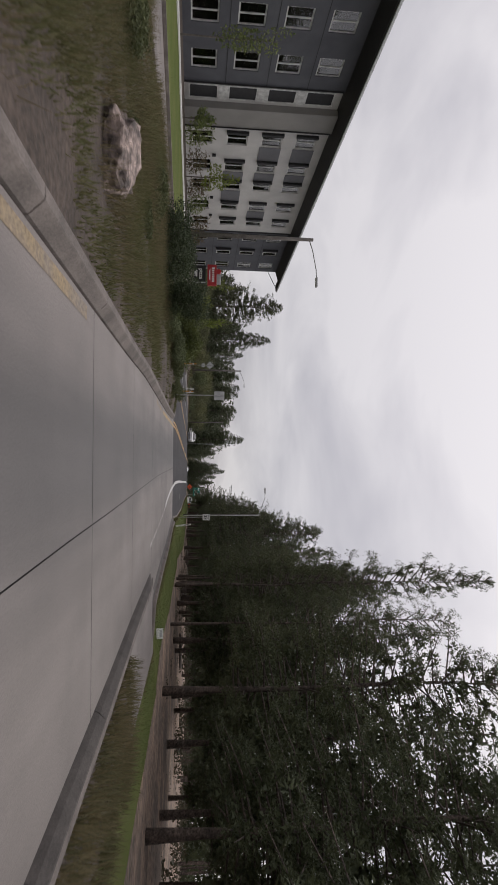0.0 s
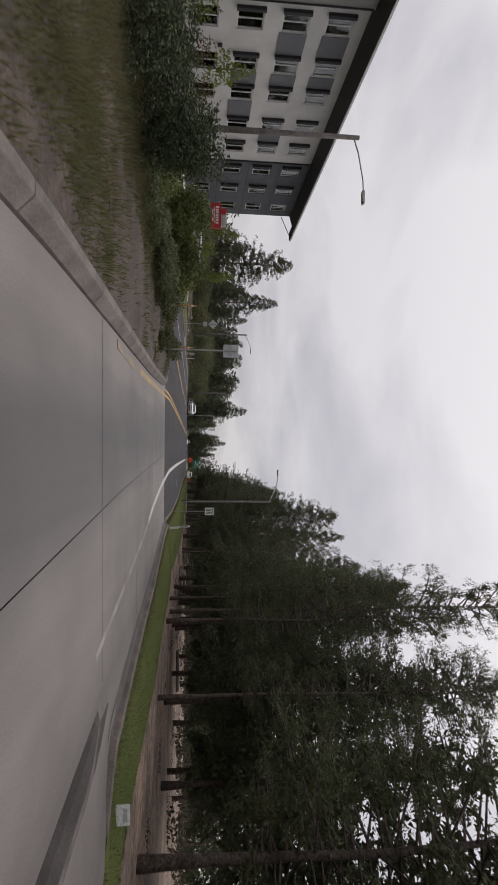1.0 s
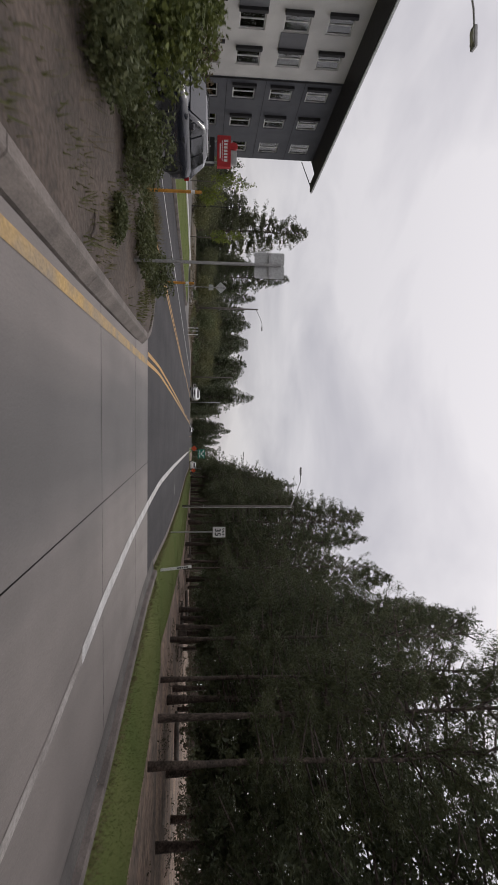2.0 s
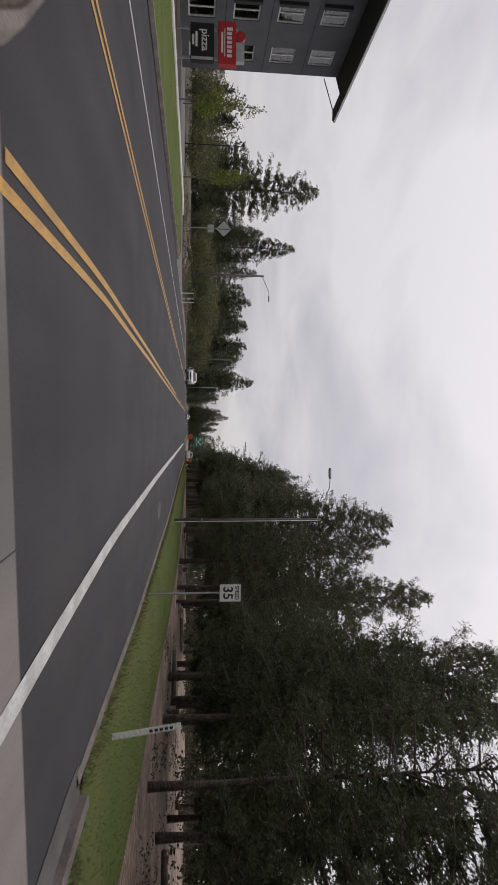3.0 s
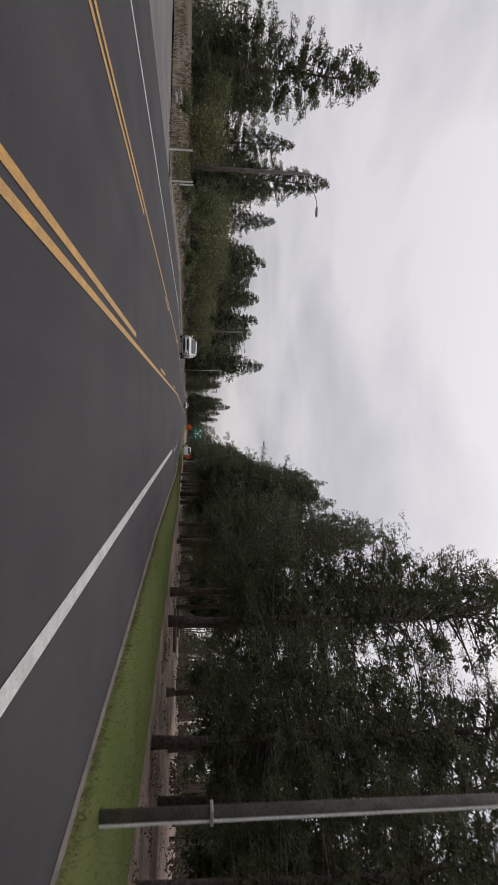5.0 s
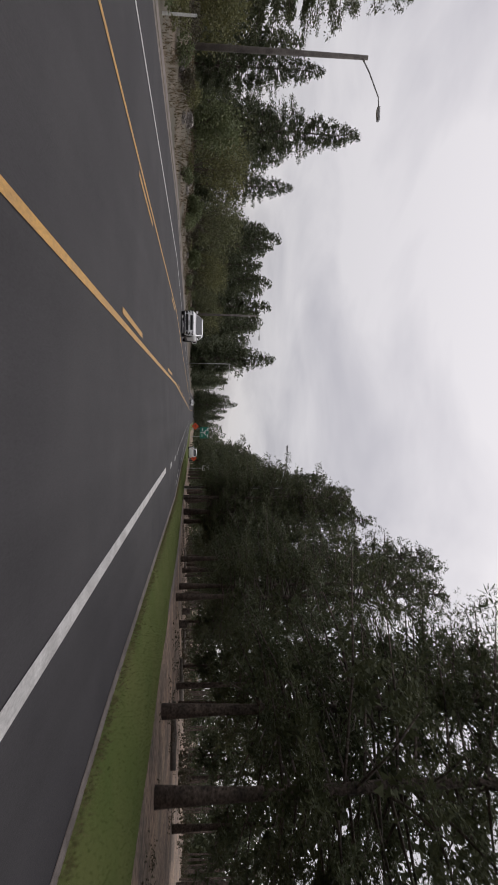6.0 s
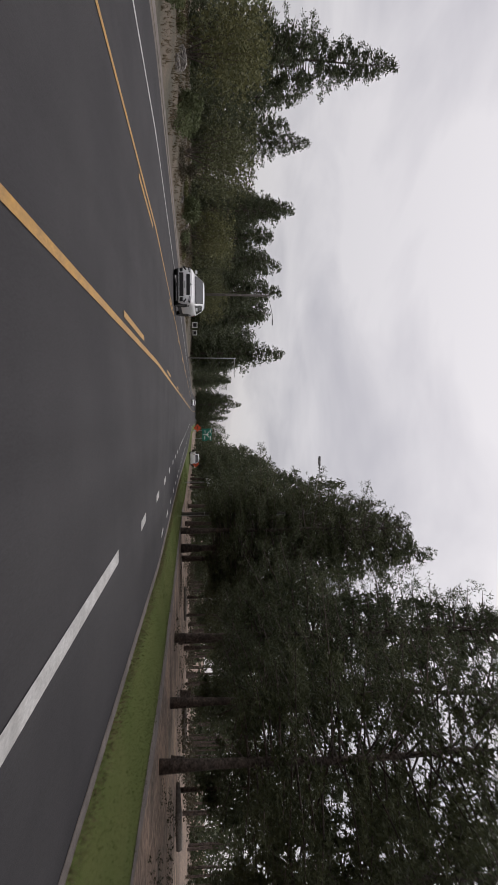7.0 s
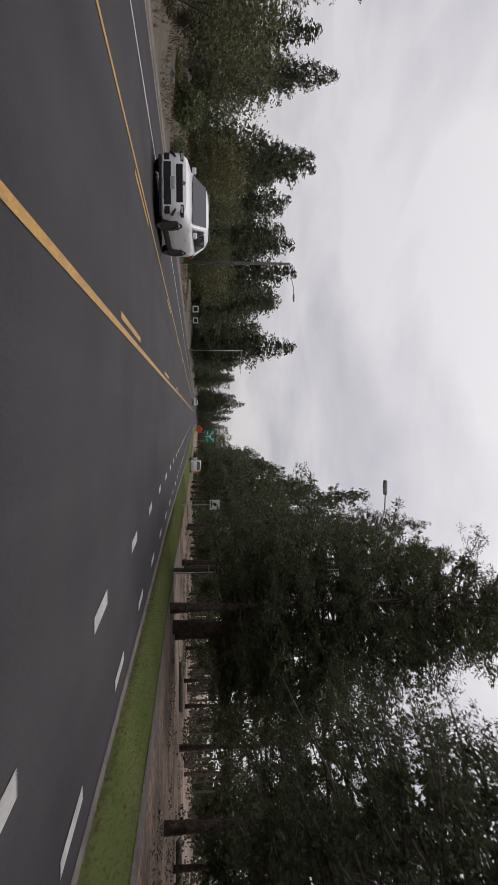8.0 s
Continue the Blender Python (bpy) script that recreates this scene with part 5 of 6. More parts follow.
# ---- street lamps ----
def street_lamp(x, y, h, arm_x, arm_z, pole_r=0.12, mat=WOODPOLE, label="tall weathered pole street lamp with a long bracket arm", conduit=False, z0=0.1):
    ob = thing("street_lamp", (x, y, 0), label, "street lamp", "street lamps along the road")
    part("pole", tube([(0, 0, z0 - 0.3), (0, 0, h * 0.5), (0, 0, h)], [pole_r * 1.15, pole_r, pole_r * 0.75], 14), mat, ob, smooth=True)
    part("arm", tube([(0, 0, h - 0.25), (arm_x * 0.3, 0, h - 0.1 + (arm_z - h) * 0.35), (arm_x * 0.8, 0, arm_z - 0.02), (arm_x, 0, arm_z)], [0.035, 0.033, 0.03, 0.028], 8), STEEL, ob, "galvanised bracket arm")
    head = box(0, 0.62, -0.13, 0.13, -0.06, 0.05, 0.03)
    s = 1 if arm_x > 0 else -1
    hd = part("luminaire", head, STEEL, ob, "flat grey lamp head")
    hd.location = (arm_x if s > 0 else arm_x - 0.62, 0, arm_z)
    part("lens", box(0.1, 0.5, -0.1, 0.1, -0.075, -0.058), SIGNWHITE, hd)
    if conduit:
        part("conduit", tube([(0.05, -pole_r - 0.02, z0 - 0.2), (0.05, -pole_r, h * 0.5), (0.05, -pole_r * 0.85, h - 0.2)], [0.022, 0.022, 0.022], 7), SIGNWHITE, ob, "pale conduit pipe")
        part("bracket", box(-0.11, 0.11, -pole_r - 0.05, pole_r + 0.03, 1.60, 1.65, 0.01), STEEL, ob)
    return ob


street_lamp(5.60, 60.6, 8.36, -2.30, 8.86, 0.088, WOODPOLE, "tall weathered pole street lamp with conduit on the verge", True)
street_lamp(-13.08, 33.9, 8.47, 2.4, 8.68, 0.13)
street_lamp(-15.9, 90.3, 8.5, 2.1, 9.05, 0.13, z0=0.4)
street_lamp(-12.23, 135.7, 8.8, 2.4, 9.1, 0.13, z0=0.2)
street_lamp(6.27, 112.5, 8.55, -3.0, 8.95, 0.11, WOODPOLE, "tall weathered pole street lamp with conduit before the trees", True)
street_lamp(-9.8, 176.7, 8.3, 2.2, 8.0, 0.08, STEEL, "slim grey lamp post with a curved arm", z0=0)
street_lamp(-11.4, 203.0, 10.2, 2.6, 10.0, 0.08, STEEL, "slim grey lamp post with a curved arm", z0=0)
lp = thing("light_pole", (-23.8, 78.5, 0.3), "thin dark parking lot light pole", "light pole")
part("pole", tube([(0, 0, -0.1), (0, 0, 4.9)], [0.05, 0.04], 8), CARBLACK, lp)
part("head", box(-0.15, 0.15, -0.3, 0.1, 4.85, 4.97, 0.02), CARBLACK, lp)


# ---- signs ----
def text(body, size, at, mat, parent, rot=(90, 0, 0), bold=0.012):
    cu = bpy.data.curves.new("lettering", "FONT")
    cu.body, cu.size, cu.align_x, cu.align_y, cu.extrude, cu.offset = body, size, "CENTER", "CENTER", 0.001, bold
    ob = new("lettering", cu)
    cu.materials.append(mat)
    ob.parent = parent
    ob.location, ob.rotation_euler = at, [radians(a) for a in rot]
    return ob


def plate(w, h, thick=0.004, radius=0.03):
    """A flat sheet with rounded corners that faces -y."""
    bm = bmesh.new()
    ring = []
    for cx, cz, a0 in ((w / 2 - radius, h / 2 - radius, 0), (-w / 2 + radius, h / 2 - radius, 90), (-w / 2 + radius, -h / 2 + radius, 180), (w / 2 - radius, -h / 2 + radius, 270)):
        for k in range(4):
            a = radians(a0 + 30 * k)
            ring.append((cx + radius * math.cos(a), cz + radius * math.sin(a)))
    f = bm.faces.new([bm.verts.new((x, 0, z)) for x, z in ring])
    up = bmesh.ops.extrude_face_region(bm, geom=[f])
    bmesh.ops.translate(bm, verts=[v for v in up["geom"] if isinstance(v, bmesh.types.BMVert)], vec=(0, thick, 0))
    bmesh.ops.recalc_face_normals(bm, faces=bm.faces)
    return bm


def sign_post(ob, top, r=0.028, mat=STEEL, y=0.04):
    part("post", tube([(0, y, -0.3), (0, y, top)], [r, r], 8), mat, ob, "galvanised post")


s35 = thing("speed_sign", (4.83, 44.15, verge_z(4.9, 44.15)), "white speed limit sign on a grey post", "road sign", turn=0)
sign_post(s35, 2.45)
face = part("face", plate(0.47, 0.57), SIGNWHITE, s35)
face.location = (0, 0, 2.18)
edge = part("border", plate(0.455, 0.555, 0.001, 0.025), SIGNBLACK, face)
edge.location = (0, -0.0015, 0)
inner = part("panel", plate(0.447, 0.547, 0.001, 0.022), SIGNWHITE, face)
inner.location = (0, -0.003, 0)
text("SPEED", 0.138, (0, -0.005, 0.172), SIGNBLACK, face, bold=0.0025)
text("35", 0.36, (0, -0.005, -0.075), SIGNBLACK, face, bold=0.006)

marker = thing("marker_post", (5.0, 37.6, verge_z(5.0, 37.6)), "white flexible marker post with dark lettering", "marker post", turn=8)
part("blade", box(-0.05, 0.05, -0.008, 0.008, -0.1, 1.02, 0.004), SIGNWHITE, marker)
for k in range(5):
    part("lettering_bar", box(-0.025, 0.025, -0.011, -0.0095, 0.55 + 0.075 * k, 0.60 + 0.075 * k), SIGNBLACK, marker)
marker.rotation_euler = (radians(-4), radians(-5), radians(8))

util = thing("marker_post", (6.85, 18.2, 0.22), "short white utility marker plate beside the gutter", "marker post")
part("blade", box(-0.16, 0.16, -0.01, 0.01, -0.1, 0.15, 0.004), SIGNWHITE, util)
part("lettering_bar", box(-0.11, 0.11, -0.014, -0.0115, 0.04, 0.11), SIGNBACK, util)

back = thing("road_sign", (-2.3, 28.7, isle_z(-2.3, 28.7)), "grey back of a small square sign on a post", "road sign")
sign_post(back, 2.5, y=-0.04)
b1 = part("plate", plate(0.22, 0.52), SIGNBACK, back)
b1.location = (-0.113, 0, 2.30)
b2 = part("plate", plate(0.22, 0.52), SIGNBACK, back)
b2.location = (0.113, 0, 2.30)
part("rail", box(-0.2, 0.2, -0.03, -0.004, 2.28, 2.32), STEEL, back)

for x, y, top in ((-3.25, 33.4, 1.0), (-4.3, 30.5, 1.15)):
    stake = thing("marker_post", (x, y, isle_z(x, y)), "orange flexible marker post at the island tip", "marker post", "marker posts on the island")
    part("stake", tube([(0, 0, 0.03), (0, 0, top - 0.04), (0, 0, top)], [0.034, 0.032, 0.02], 10), POSTYELLOW, stake)
    part("band", tube([(0, 0, top - 0.22), (0, 0, top - 0.14)], [0.036, 0.036], 10), SIGNWHITE, stake, "pale reflective band")
    part("foot", tube([(0, 0, -0.04), (0, 0, 0.03)], [0.10, 0.08], 12), CARBLACK, stake, "black rubber foot")

dia = thing("warning_sign", (-10.55, 60.8, 0.05), "grey back of a diamond warning sign with a small plate", "road sign")
sign_post(dia, 3.1, y=-0.04)
d1 = part("plate", plate(0.60, 0.60), SIGNBACK, dia)
d1.location, d1.rotation_euler = (0, 0, 2.70), (0, radians(45), 0)
d2 = part("plate", plate(0.42, 0.34), SIGNBACK, dia)
d2.location = (0, 0, 1.98)
part("rib", box(-0.035, 0.035, -0.03, -0.003, 2.36, 3.04), CARBLACK, dia, "dark mounting rib")

for x, y in ((-10.6, 76.4), (-10.4, 79.0), (-11.3, 81.6)):
    ob = thing("bollard", (x, y, 0.05), "short white marker bollard at the driveway", "bollard", "bollards at the driveway")
    part("tube", tube([(0, 0, -0.1), (0, 0, 0.95)], [0.04, 0.04], 8), SIGNWHITE, ob)
    part("cap", tube([(0, 0, 0.95), (0, 0, 1.0)], [0.045, 0.03], 8), SIGNBACK, ob)

sq = thing("road_sign", (6.23, 128.9, 0.2), "white square road sign with a dark symbol on a post", "road sign")
sign_post(sq, 2.6)
fs = part("face", plate(0.70, 0.70), SIGNWHITE, sq)
fs.location = (0, 0, 2.2)
part("symbol_bar", box(-0.12, 0.1, -0.006, -0.0015, -0.05, 0.12), SIGNBLACK, fs)
part("symbol_bar", box(-0.22, 0.22, -0.006, -0.0015, -0.24, -0.2), SIGNBLACK, fs)
part("symbol_bar", box(-0.03, 0.2, -0.006, -0.0015, 0.14, 0.2), SIGNBLACK, fs)

guide = thing("guide_sign", (6.54, 257.9, 0.0), "large green guide sign with white lettering", "road sign")
for gx in (-1.3, 1.3):
    part("post", tube([(gx, 0.1, -0.2), (gx, 0.1, 6.4)], [0.08, 0.08], 8), STEEL, guide)
gp = part("panel", plate(3.9, 3.0, 0.03, 0.15), SIGNGREEN, guide)
gp.location = (0, 0, 5.05)
for x0, z0, x1, z1 in ((0, -1.2, 0, -0.1), (0, -0.1, -1.0, 0.7), (0, -0.1, 0.9, 0.75), (0, -0.1, 0, 0.55)):
    part("arrow_bar", tube([(x0, -0.01, z0), (x1, -0.01, z1)], [0.11, 0.11], 4), SIGNWHITE, gp)
for a, b, z in ((-1.7, -0.6, 1.05), (0.5, 1.6, 1.1), (-1.5, -0.5, -0.6), (0.5, 1.5, -0.7)):
    part("lettering_bar", box(a, b, -0.02, -0.004, z - 0.11, z + 0.11), SIGNWHITE, gp)


def work_sign(x, y, size, h):
    ob = thing("roadwork_sign", (x, y, 0.1), "orange diamond roadwork sign on a stand", "road sign", "orange roadwork signs")
    pl = part("plate", plate(size, size, 0.01, 0.05), SIGNORANGE, ob)
    pl.location, pl.rotation_euler = (0, 0, h), (0, radians(45), 0)
    part("mast", tube([(0, 0.05, 0), (0, 0.05, h + 0.3)], [0.03, 0.03], 6), STEEL, ob)
    part("leg", tube([(0, 0.05, 0.4), (-0.5, 0.5, -0.1)], [0.025, 0.025], 6), STEEL, ob)
    part("leg", tube([(0, 0.05, 0.4), (0.5, 0.5, -0.1)], [0.025, 0.025], 6), STEEL, ob)
    part("lettering_bar", box(-size * 0.3, size * 0.3, -0.01, -0.002, -0.06, 0.06), SIGNBLACK, pl).rotation_euler = (0, radians(-45), 0)


work_sign(4.2, 252, 1.7, 1.9)
work_sign(9.9, 190, 1.0, 1.2)
for x, y in ((-12.6, 158), (-12.9, 168)):
    ob = thing("notice_sign", (x, y, 0.2), "small white notice board on two legs", "sign", "notice boards on the bank")
    part("leg", box(-0.3, -0.25, 0, 0.05, -0.2, 1.0), WOODPOLE, ob)
    part("leg", box(0.25, 0.3, 0, 0.05, -0.2, 1.0), WOODPOLE, ob)
    f2 = part("board", plate(0.78, 0.72, 0.02, 0.02), SIGNWHITE, ob)
    f2.location = (0, -0.02, 0.95)
    part("picture", box(-0.27, 0.27, -0.006, -0.0015, -0.24, 0.24), SIGNBLACK, f2)

# shop sign by the forecourt
shop = thing("shop_sign", (-20.6, 60.7, 0.32), "black and red stacked shop sign with white lettering", "shop sign", turn=0)
blk = part("black_panel", box(-1.0, 1.0, 0, 0.35, 0.55, 1.85, 0.02), SIGNBLACK, shop, "black panel with white lettering")
red = part("red_panel", box(-1.15, 1.15, -0.02, 0.37, 2.05, 3.05, 0.02), SIGNRED, shop, "red panel with white lettering")
part("grey_panel", box(-0.1, 0.95, 0.03, 0.32, 3.05, 3.5, 0.02), SIGNBACK, shop)
part("emblem", tube([(-0.4, 0.2, 3.28), (-0.4, -0.01, 3.28)], [0.28, 0.28], 20), SIGNRED, shop, "round red emblem")
for px in (-0.8, 0.8):
    part("post", box(px - 0.06, px + 0.06, 0.1, 0.25, -0.4, 3.2), STEEL, shop)
text("pizza", 0.60, (-0.08, -0.004, 1.35), SIGNWHITE, blk, bold=0.01)
for a, b, z in ((-0.5, 0.3, 0.88), (-0.35, 0.2, 0.70)):
    part("lettering_bar", box(a, b, -0.012, -0.002, z - 0.06, z + 0.06), SIGNWHITE, blk)
for k in range(7):
    part("lettering_bar", box(-0.82 + 0.24 * k, -0.66 + 0.24 * k, -0.03, -0.022, 2.54, 2.86 if k == 0 else 2.80), SIGNWHITE, red)
for a, b, z, hh in ((-0.75, 0.75, 2.42, 0.02), (-0.55, 0.55, 2.28, 0.05)):
    part("lettering_bar", box(a, b, -0.03, -0.022, z - hh, z + hh), SIGNWHITE, red)
part("panel_foot", box(0.82, 0.98, -0.012, 0.0, 0.60, 1.80), SIGNBACK, blk, "grey strip at the panel's edge")


# ---- vehicles ----
def wheel(parent, x, y, r, w):
    bm = bmesh.new()
    n = 24
    prof = [(-w / 2, r * 0.64), (-w / 2, r * 0.93), (-w / 2 + 0.03, r), (w / 2 - 0.03, r), (w / 2, r * 0.93), (w / 2, r * 0.64)]
    rings = [[bm.verts.new((px, pr * math.cos(k * math.tau / n), pr * math.sin(k * math.tau / n))) for k in range(n)] for px, pr in prof]
    for a, b in zip(rings, rings[1:] + rings[:1]):
        for k in range(n):
            bm.faces.new((a[k], a[(k + 1) % n], b[(k + 1) % n], b[k]))
    bmesh.ops.recalc_face_normals(bm, faces=bm.faces)
    wh = new("wheel")
    wh.parent = parent
    wh.location = (x, y, r)
    part("tyre", bm, RUBBER, wh, smooth=True)
    rim = bmesh.new()
    out = math.copysign(1, x)
    bmesh.ops.create_cone(rim, cap_ends=True, segments=24, radius1=r * 0.63, radius2=r * 0.63, depth=w * 0.5, matrix=Matrix.Rotation(radians(90), 4, "Y"))
    for k in range(5):
        add_box(rim, out * w * 0.25 - 0.02, out * w * 0.25 + 0.02, -0.035, 0.035, 0, r * 0.6)
        bmesh.ops.rotate(rim, verts=rim.verts[-8:], cent=(0, 0, 0), matrix=Matrix.Rotation(radians(72 * k), 3, "X"))
    part("rim", rim, RIM, wh)


def lofted(sections, name, mat, parent, label="", smooth=True):
    """A body through cross sections along y: each is (y, [(x, z), ...]) for the right half, mirrored."""
    bm = bmesh.new()
    rows = []
    for y, half in sections:
        ring = [(x, z) for x, z in half] + [(-x, z) for x, z in reversed(half)]
        rows.append([bm.verts.new((x, y, z)) for x, z in ring])
    for a, b in zip(rows, rows[1:]):
        for k in range(len(a)):
            bm.faces.new((a[k], a[(k + 1) % len(a)], b[(k + 1) % len(a)], b[k]))
    bm.faces.new(rows[0][::-1]), bm.faces.new(rows[-1])
    bmesh.ops.recalc_face_normals(bm, faces=bm.faces)
    for e in bm.edges:
        e.smooth = len(e.link_faces) < 2 or e.calc_face_angle(0) < radians(38)
    return part(name, bm, mat, parent, label, smooth=True)


def car(name, at, turn, paint, label, L=4.35, Wd=1.80, H=1.52, belt=0.96, hood=0.95, wr=0.33, group=""):
    """A five door car that looks along -y: lower body, cabin, glass, lamps and wheels."""
    ob = thing(name, at, label, "car", group, turn)
    h, w = L / 2, Wd / 2
    lo = 0.24

    def sec(y, width, top, bottom=lo, tuck=0.06):
        return (y, [(width * 0.55, bottom), (width - tuck, bottom + 0.02), (width, bottom + 0.22), (width, belt * 0.72), (width - 0.03, min(top, belt) - 0.10), (width - 0.10, top - 0.03), (width * 0.5, top)])
    body = lofted([sec(-h, w * 0.84, hood * 0.84, lo + 0.05), sec(-h + 0.07, w * 0.93, hood * 0.93), sec(-h + 0.30, w * 0.985, hood * 0.98), sec(-h + 0.8, w, hood + 0.035), sec(-h + 1.25, w, belt + 0.03), sec(0, w, belt + 0.03), sec(h - 0.9, w, belt + 0.05), sec(h - 0.25, w * 0.97, belt + 0.05), sec(h - 0.05, w * 0.9, belt), sec(h, w * 0.84, belt - 0.2, lo + 0.1)], "body", paint, ob)
    # cabin shell: pillars and roof
    base, top = w - 0.10, w - 0.30
    roof_pts = [(-h + 1.18, belt), (-h + 1.95, H - 0.06), (-h + 2.3, H), (h - 1.0, H), (h - 0.45, H - 0.10), (h - 0.08, belt + 0.03)]
    sections = []
    for y, z in roof_pts:
        f = (z - belt) / (H - belt)
        ww = base + (top - base) * f
        sections.append((y, [(base, belt - 0.03), (base + (top - base) * max(f - 0.12, 0), belt + max(z - belt - 0.07, 0)), (ww - 0.06, z), (ww * 0.4, z + 0.012)]))
    lofted(sections, "cabin", paint, ob)
    # glass, a few millimetres proud of the cabin

    def pane_quad(pname, corners, mat=CARGLASS):
        bm = bmesh.new()
        f = bm.faces.new([bm.verts.new(c) for c in corners])
        bmesh.ops.recalc_face_normals(bm, faces=bm.faces)
        bmesh.ops.solidify(bm, geom=[f], thickness=0.006)
        return part(pname, bm, mat, ob)
    dark = CARBLACK
    wy0, wy1 = -h + 1.22, -h + 1.93
    pane_quad("windscreen", [(-base + 0.08, wy0 - 0.04, belt + 0.045), (base - 0.08, wy0 - 0.04, belt + 0.045), (top - 0.0, wy1 - 0.05, H - 0.07), (-top + 0.0, wy1 - 0.05, H - 0.07)], GLASSDARK)
    pane_quad("rear_window", [(-base + 0.14, h - 0.10, belt + 0.08), (base - 0.14, h - 0.10, belt + 0.08), (top - 0.04, h - 0.42, H - 0.12), (-top + 0.04, h - 0.42, H - 0.12)], GLASSDARK)
    for s in (-1, 1):
        zt = H - 0.13
        xt = s * (base + (top - base) * ((zt - belt) / (H - belt)) + 0.030)
        xb = s * (base + 0.012)
        for y0, y1, y2, y3 in ((-h + 1.48, -h + 2.22, -h + 2.22, -h + 2.02), (-h + 2.29, -h + 3.1, -h + 3.05, -h + 2.29), (-h + 3.18, h - 0.55, h - 0.78, -h + 3.13)):
            pane_quad("side_window", [(xb, y0, belt + 0.04), (xb, y1, belt + 0.04), (xt, y2, zt), (xt, y3, zt)], GLASSDARK)
        mir = part("door_mirror", box(-0.09, 0.09, -0.05, 0.05, -0.065, 0.065, 0.025), paint, ob)
        mir.location = (s * (w + 0.07), -h + 1.5, belt + 0.08)
        part("handle", box(s * w - 0.012, s * w + 0.012, -0.1, 0.1, belt * 0.80, belt * 0.80 + 0.03), paint, ob)
        lamp = part("headlamp", box(s * w * 0.80 - 0.15, s * w * 0.80 + 0.14, -h - 0.002, -h + 0.26, hood * 0.76, hood * 0.86, 0.02), dark, ob, "slim dark headlamp")
        part("lens", box(s * w * 0.80 - 0.10, s * w * 0.80 + 0.09, -h - 0.012, -h + 0.05, hood * 0.785, hood * 0.835, 0.012), LAMPGLASS, lamp, "clear lamp lens")
        fog = bmesh.new()
        add_box(fog, s * w * 0.80 - 0.10, s * w * 0.80 + 0.10, -h - 0.012, -h + 0.15, lo + 0.10, lo + 0.26, 0.03)
        part("fog_lamp", fog, dark, ob)
        part("air_slot", tube([(s * w * 0.97, -h + 0.02, lo + 0.30), (s * w * 0.78, -h - 0.012, lo + 0.42)], [0.05, 0.03], 6), dark, ob, "slanted black air slot")
        part("door_cladding", box(s * (w - 0.03), s * (w + 0.008), -h + 1.22, h - 1.22, lo - 0.02, lo + 0.13, 0.02), dark, ob, "black lower cladding")
        part("tail_lamp", box(s * w * 0.84 - 0.08, s * w * 0.84 + 0.08, h - 0.10, h + 0.005, belt * 0.78, belt * 0.95, 0.02), REDLENS, ob)
        part("roof_rail", tube([(s * (top - 0.05), -h + 2.2, H + 0.0), (s * (top - 0.05), -h + 2.3, H + 0.04), (s * (top - 0.05), h - 0.85, H + 0.04), (s * (top - 0.05), h - 0.7, H)], [0.014] * 4, 6), dark, ob)
        for y in (-h + 0.82, h - 0.82):
            wheel(ob, s * (w - 0.10), y, wr, 0.21)
            arch = bmesh.new()
            for k in range(12):
                a0, a1 = math.pi * k / 12, math.pi * (k + 1) / 12
                q = [(s * (w + 0.004), y + rr * math.cos(a), wr + rr * math.sin(a)) for rr, a in ((wr + 0.015, a0), (wr + 0.085, a0), (wr + 0.085, a1), (wr + 0.015, a1))]
                arch.faces.new([arch.verts.new(c) for c in q])
            part("wheel_arch", arch, dark, ob)
            part("wheel_well", box(s * (w - 0.24), s * (w + 0.002), y - wr - 0.02, y + wr + 0.02, 0.22, wr * 1.9), dark, ob)
    part("grille", box(-w * 0.58, w * 0.58, -h - 0.014, -h + 0.12, hood * 0.66, hood * 0.84, 0.02), dark, ob, "black upper grille")
    part("lower_grille", box(-w * 0.66, w * 0.66, -h - 0.012, -h + 0.06, lo + 0.08, lo + 0.30, 0.03), dark, ob, "black lower grille")
    part("front_skirt", box(-w * 0.86, w * 0.86, -h - 0.006, -h + 0.2, lo - 0.05, lo + 0.04, 0.02), dark, ob, "black lower skirt")
    part("skid_plate", box(-w * 0.5, w * 0.5, -h - 0.014, -h + 0.1, lo + 0.01, lo + 0.075, 0.02), RIM, ob, "pale skid plate")
    part("number_plate", box(-0.17, 0.17, -h - 0.030, -h - 0.016, lo + 0.27, lo + 0.39), SIGNBACK, ob)
    part("badge", tube([(0, -h - 0.016, hood * 0.87), (0, -h + 0.03, hood * 0.87)], [0.05, 0.05], 14), RIM, ob)
    part("sill", box(-w + 0.05, w - 0.05, -h + 1.2, h - 1.2, 0.18, lo + 0.05), dark, ob)
    return ob


GLASSDARK = material("tinted_glass", (0.016, 0.018, 0.02), rough=0.06, bump=0, spread=0.02, coat=0.5)
car("suv", (-6.45, 107.9, 0), 0, CARWHITE, "white crossover car with black grille on the road", 4.4, 1.8, 1.56, 1.06, 1.02, 0.36)
car("sedan", (-8.7, 35.3, 0), -6, CARDARK, "dark blue sedan waiting behind the planted island", 4.4, 1.78, 1.45, 0.92, 0.88, 0.31)
car("pickup", (7.6, 176, 0.1), 180, CARWHITE, "white work vehicle parked beside the road far ahead", 5.0, 1.9, 1.75, 1.05, 1.05, 0.38)
car("hatchback", (-3.4, 245, 0), 0, CARWHITE, "small white car far ahead on the road", 4.1, 1.75, 1.5, 0.95, 0.9, 0.31)


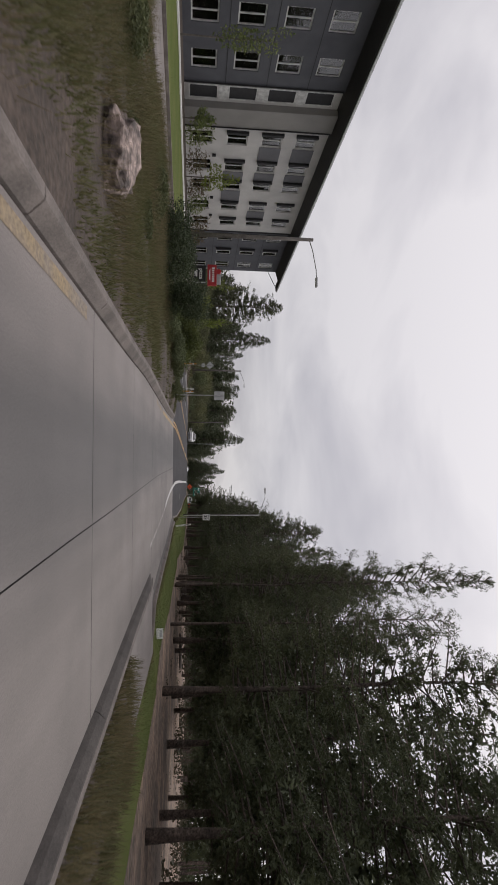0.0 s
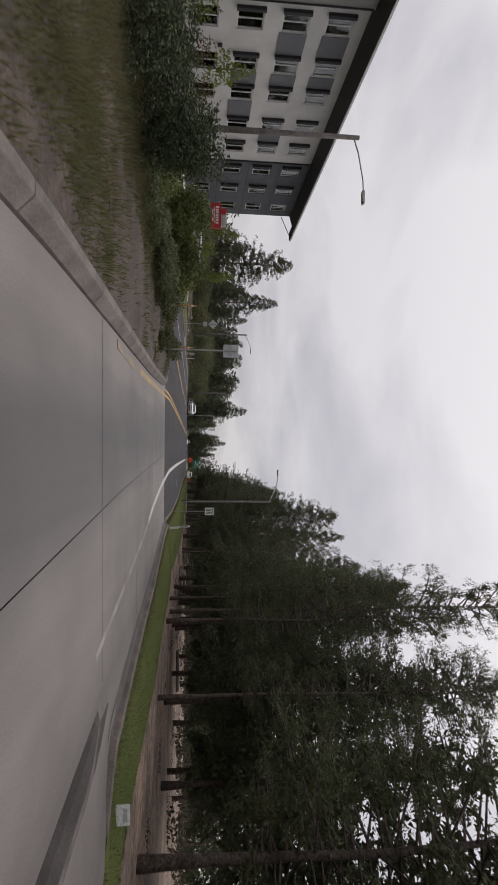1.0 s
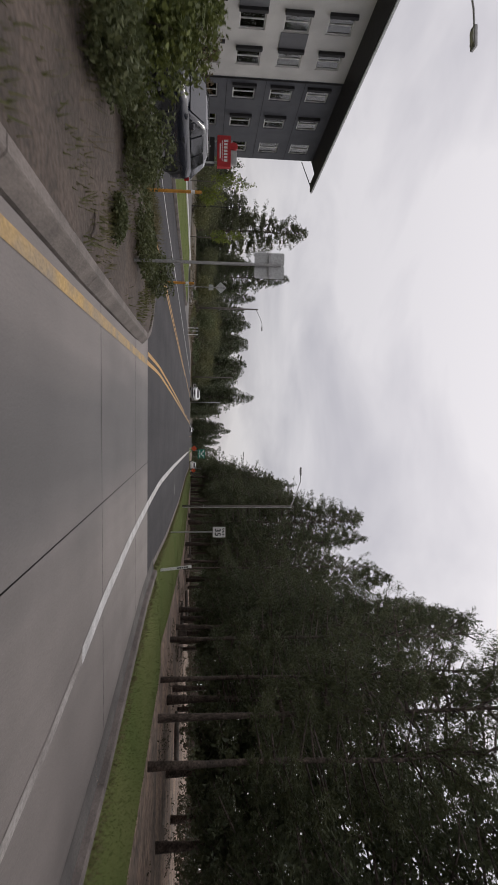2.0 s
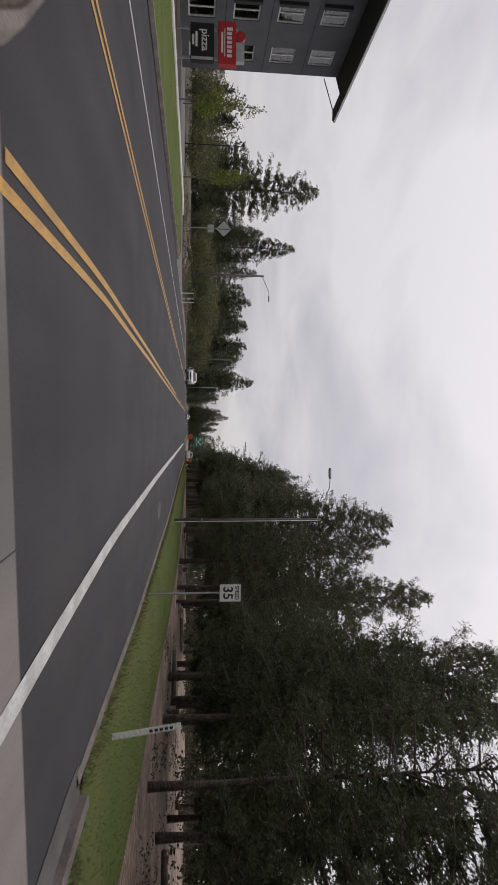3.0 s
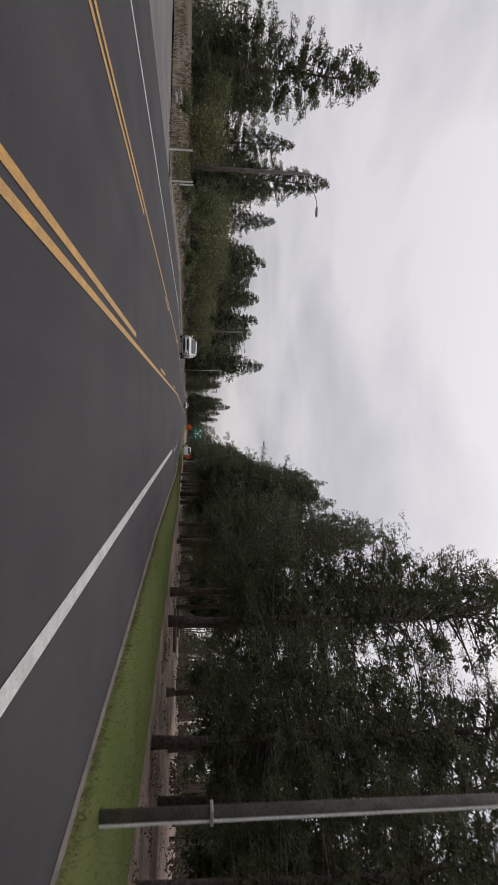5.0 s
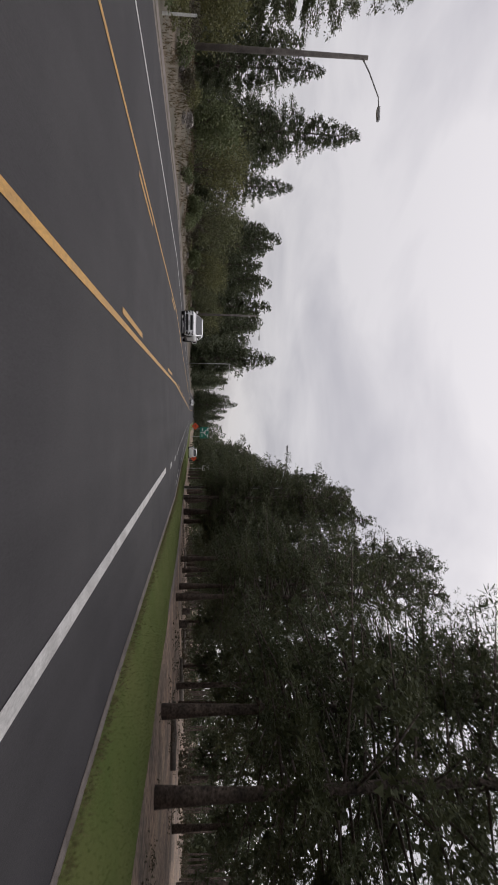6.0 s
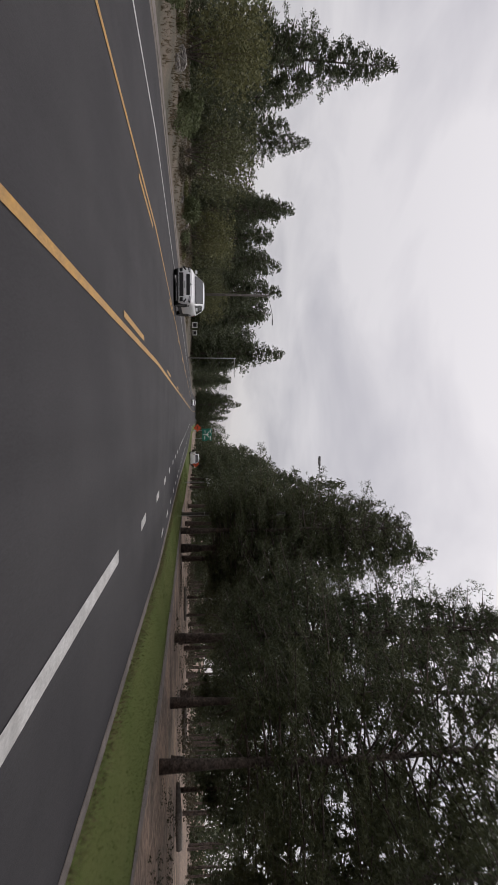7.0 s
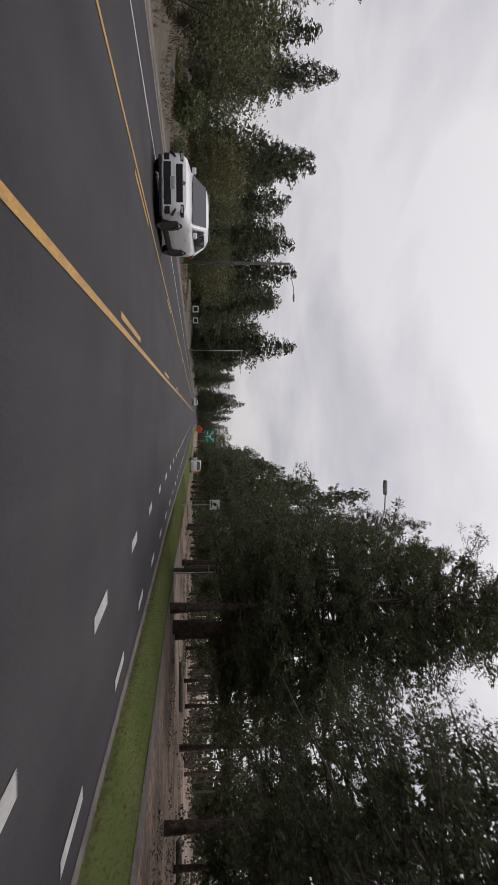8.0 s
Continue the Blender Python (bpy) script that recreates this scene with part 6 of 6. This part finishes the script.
# ---- lay the land: everything beyond the level part goes down with the road ----
done = set()
for ob in list(scene.collection.objects):
    if ob.parent is None and ob.type in ("EMPTY", "MESH") and (abs(ob.location.x) > 0.01 or abs(ob.location.y) > 0.01):
        ob.location.z += dip(ob.location.y)
    elif ob.type == "MESH" and ob.data.name not in done:
        top = ob
        while top.parent is not None:
            top = top.parent
        if abs(top.location.x) < 0.01 and abs(top.location.y) < 0.01 and top.name.split(".")[0] != "apartment_building":
            done.add(ob.data.name)
            n = len(ob.data.vertices)
            co = np.empty(n * 3, dtype=np.float32)
            ob.data.vertices.foreach_get("co", co)
            co = co.reshape(-1, 3)
            co[:, 2] -= 0.018 * np.clip(np.minimum(co[:, 1], 330.0) - 93.0, 0, None)
            ob.data.vertices.foreach_set("co", co.reshape(-1))
            ob.data.update()
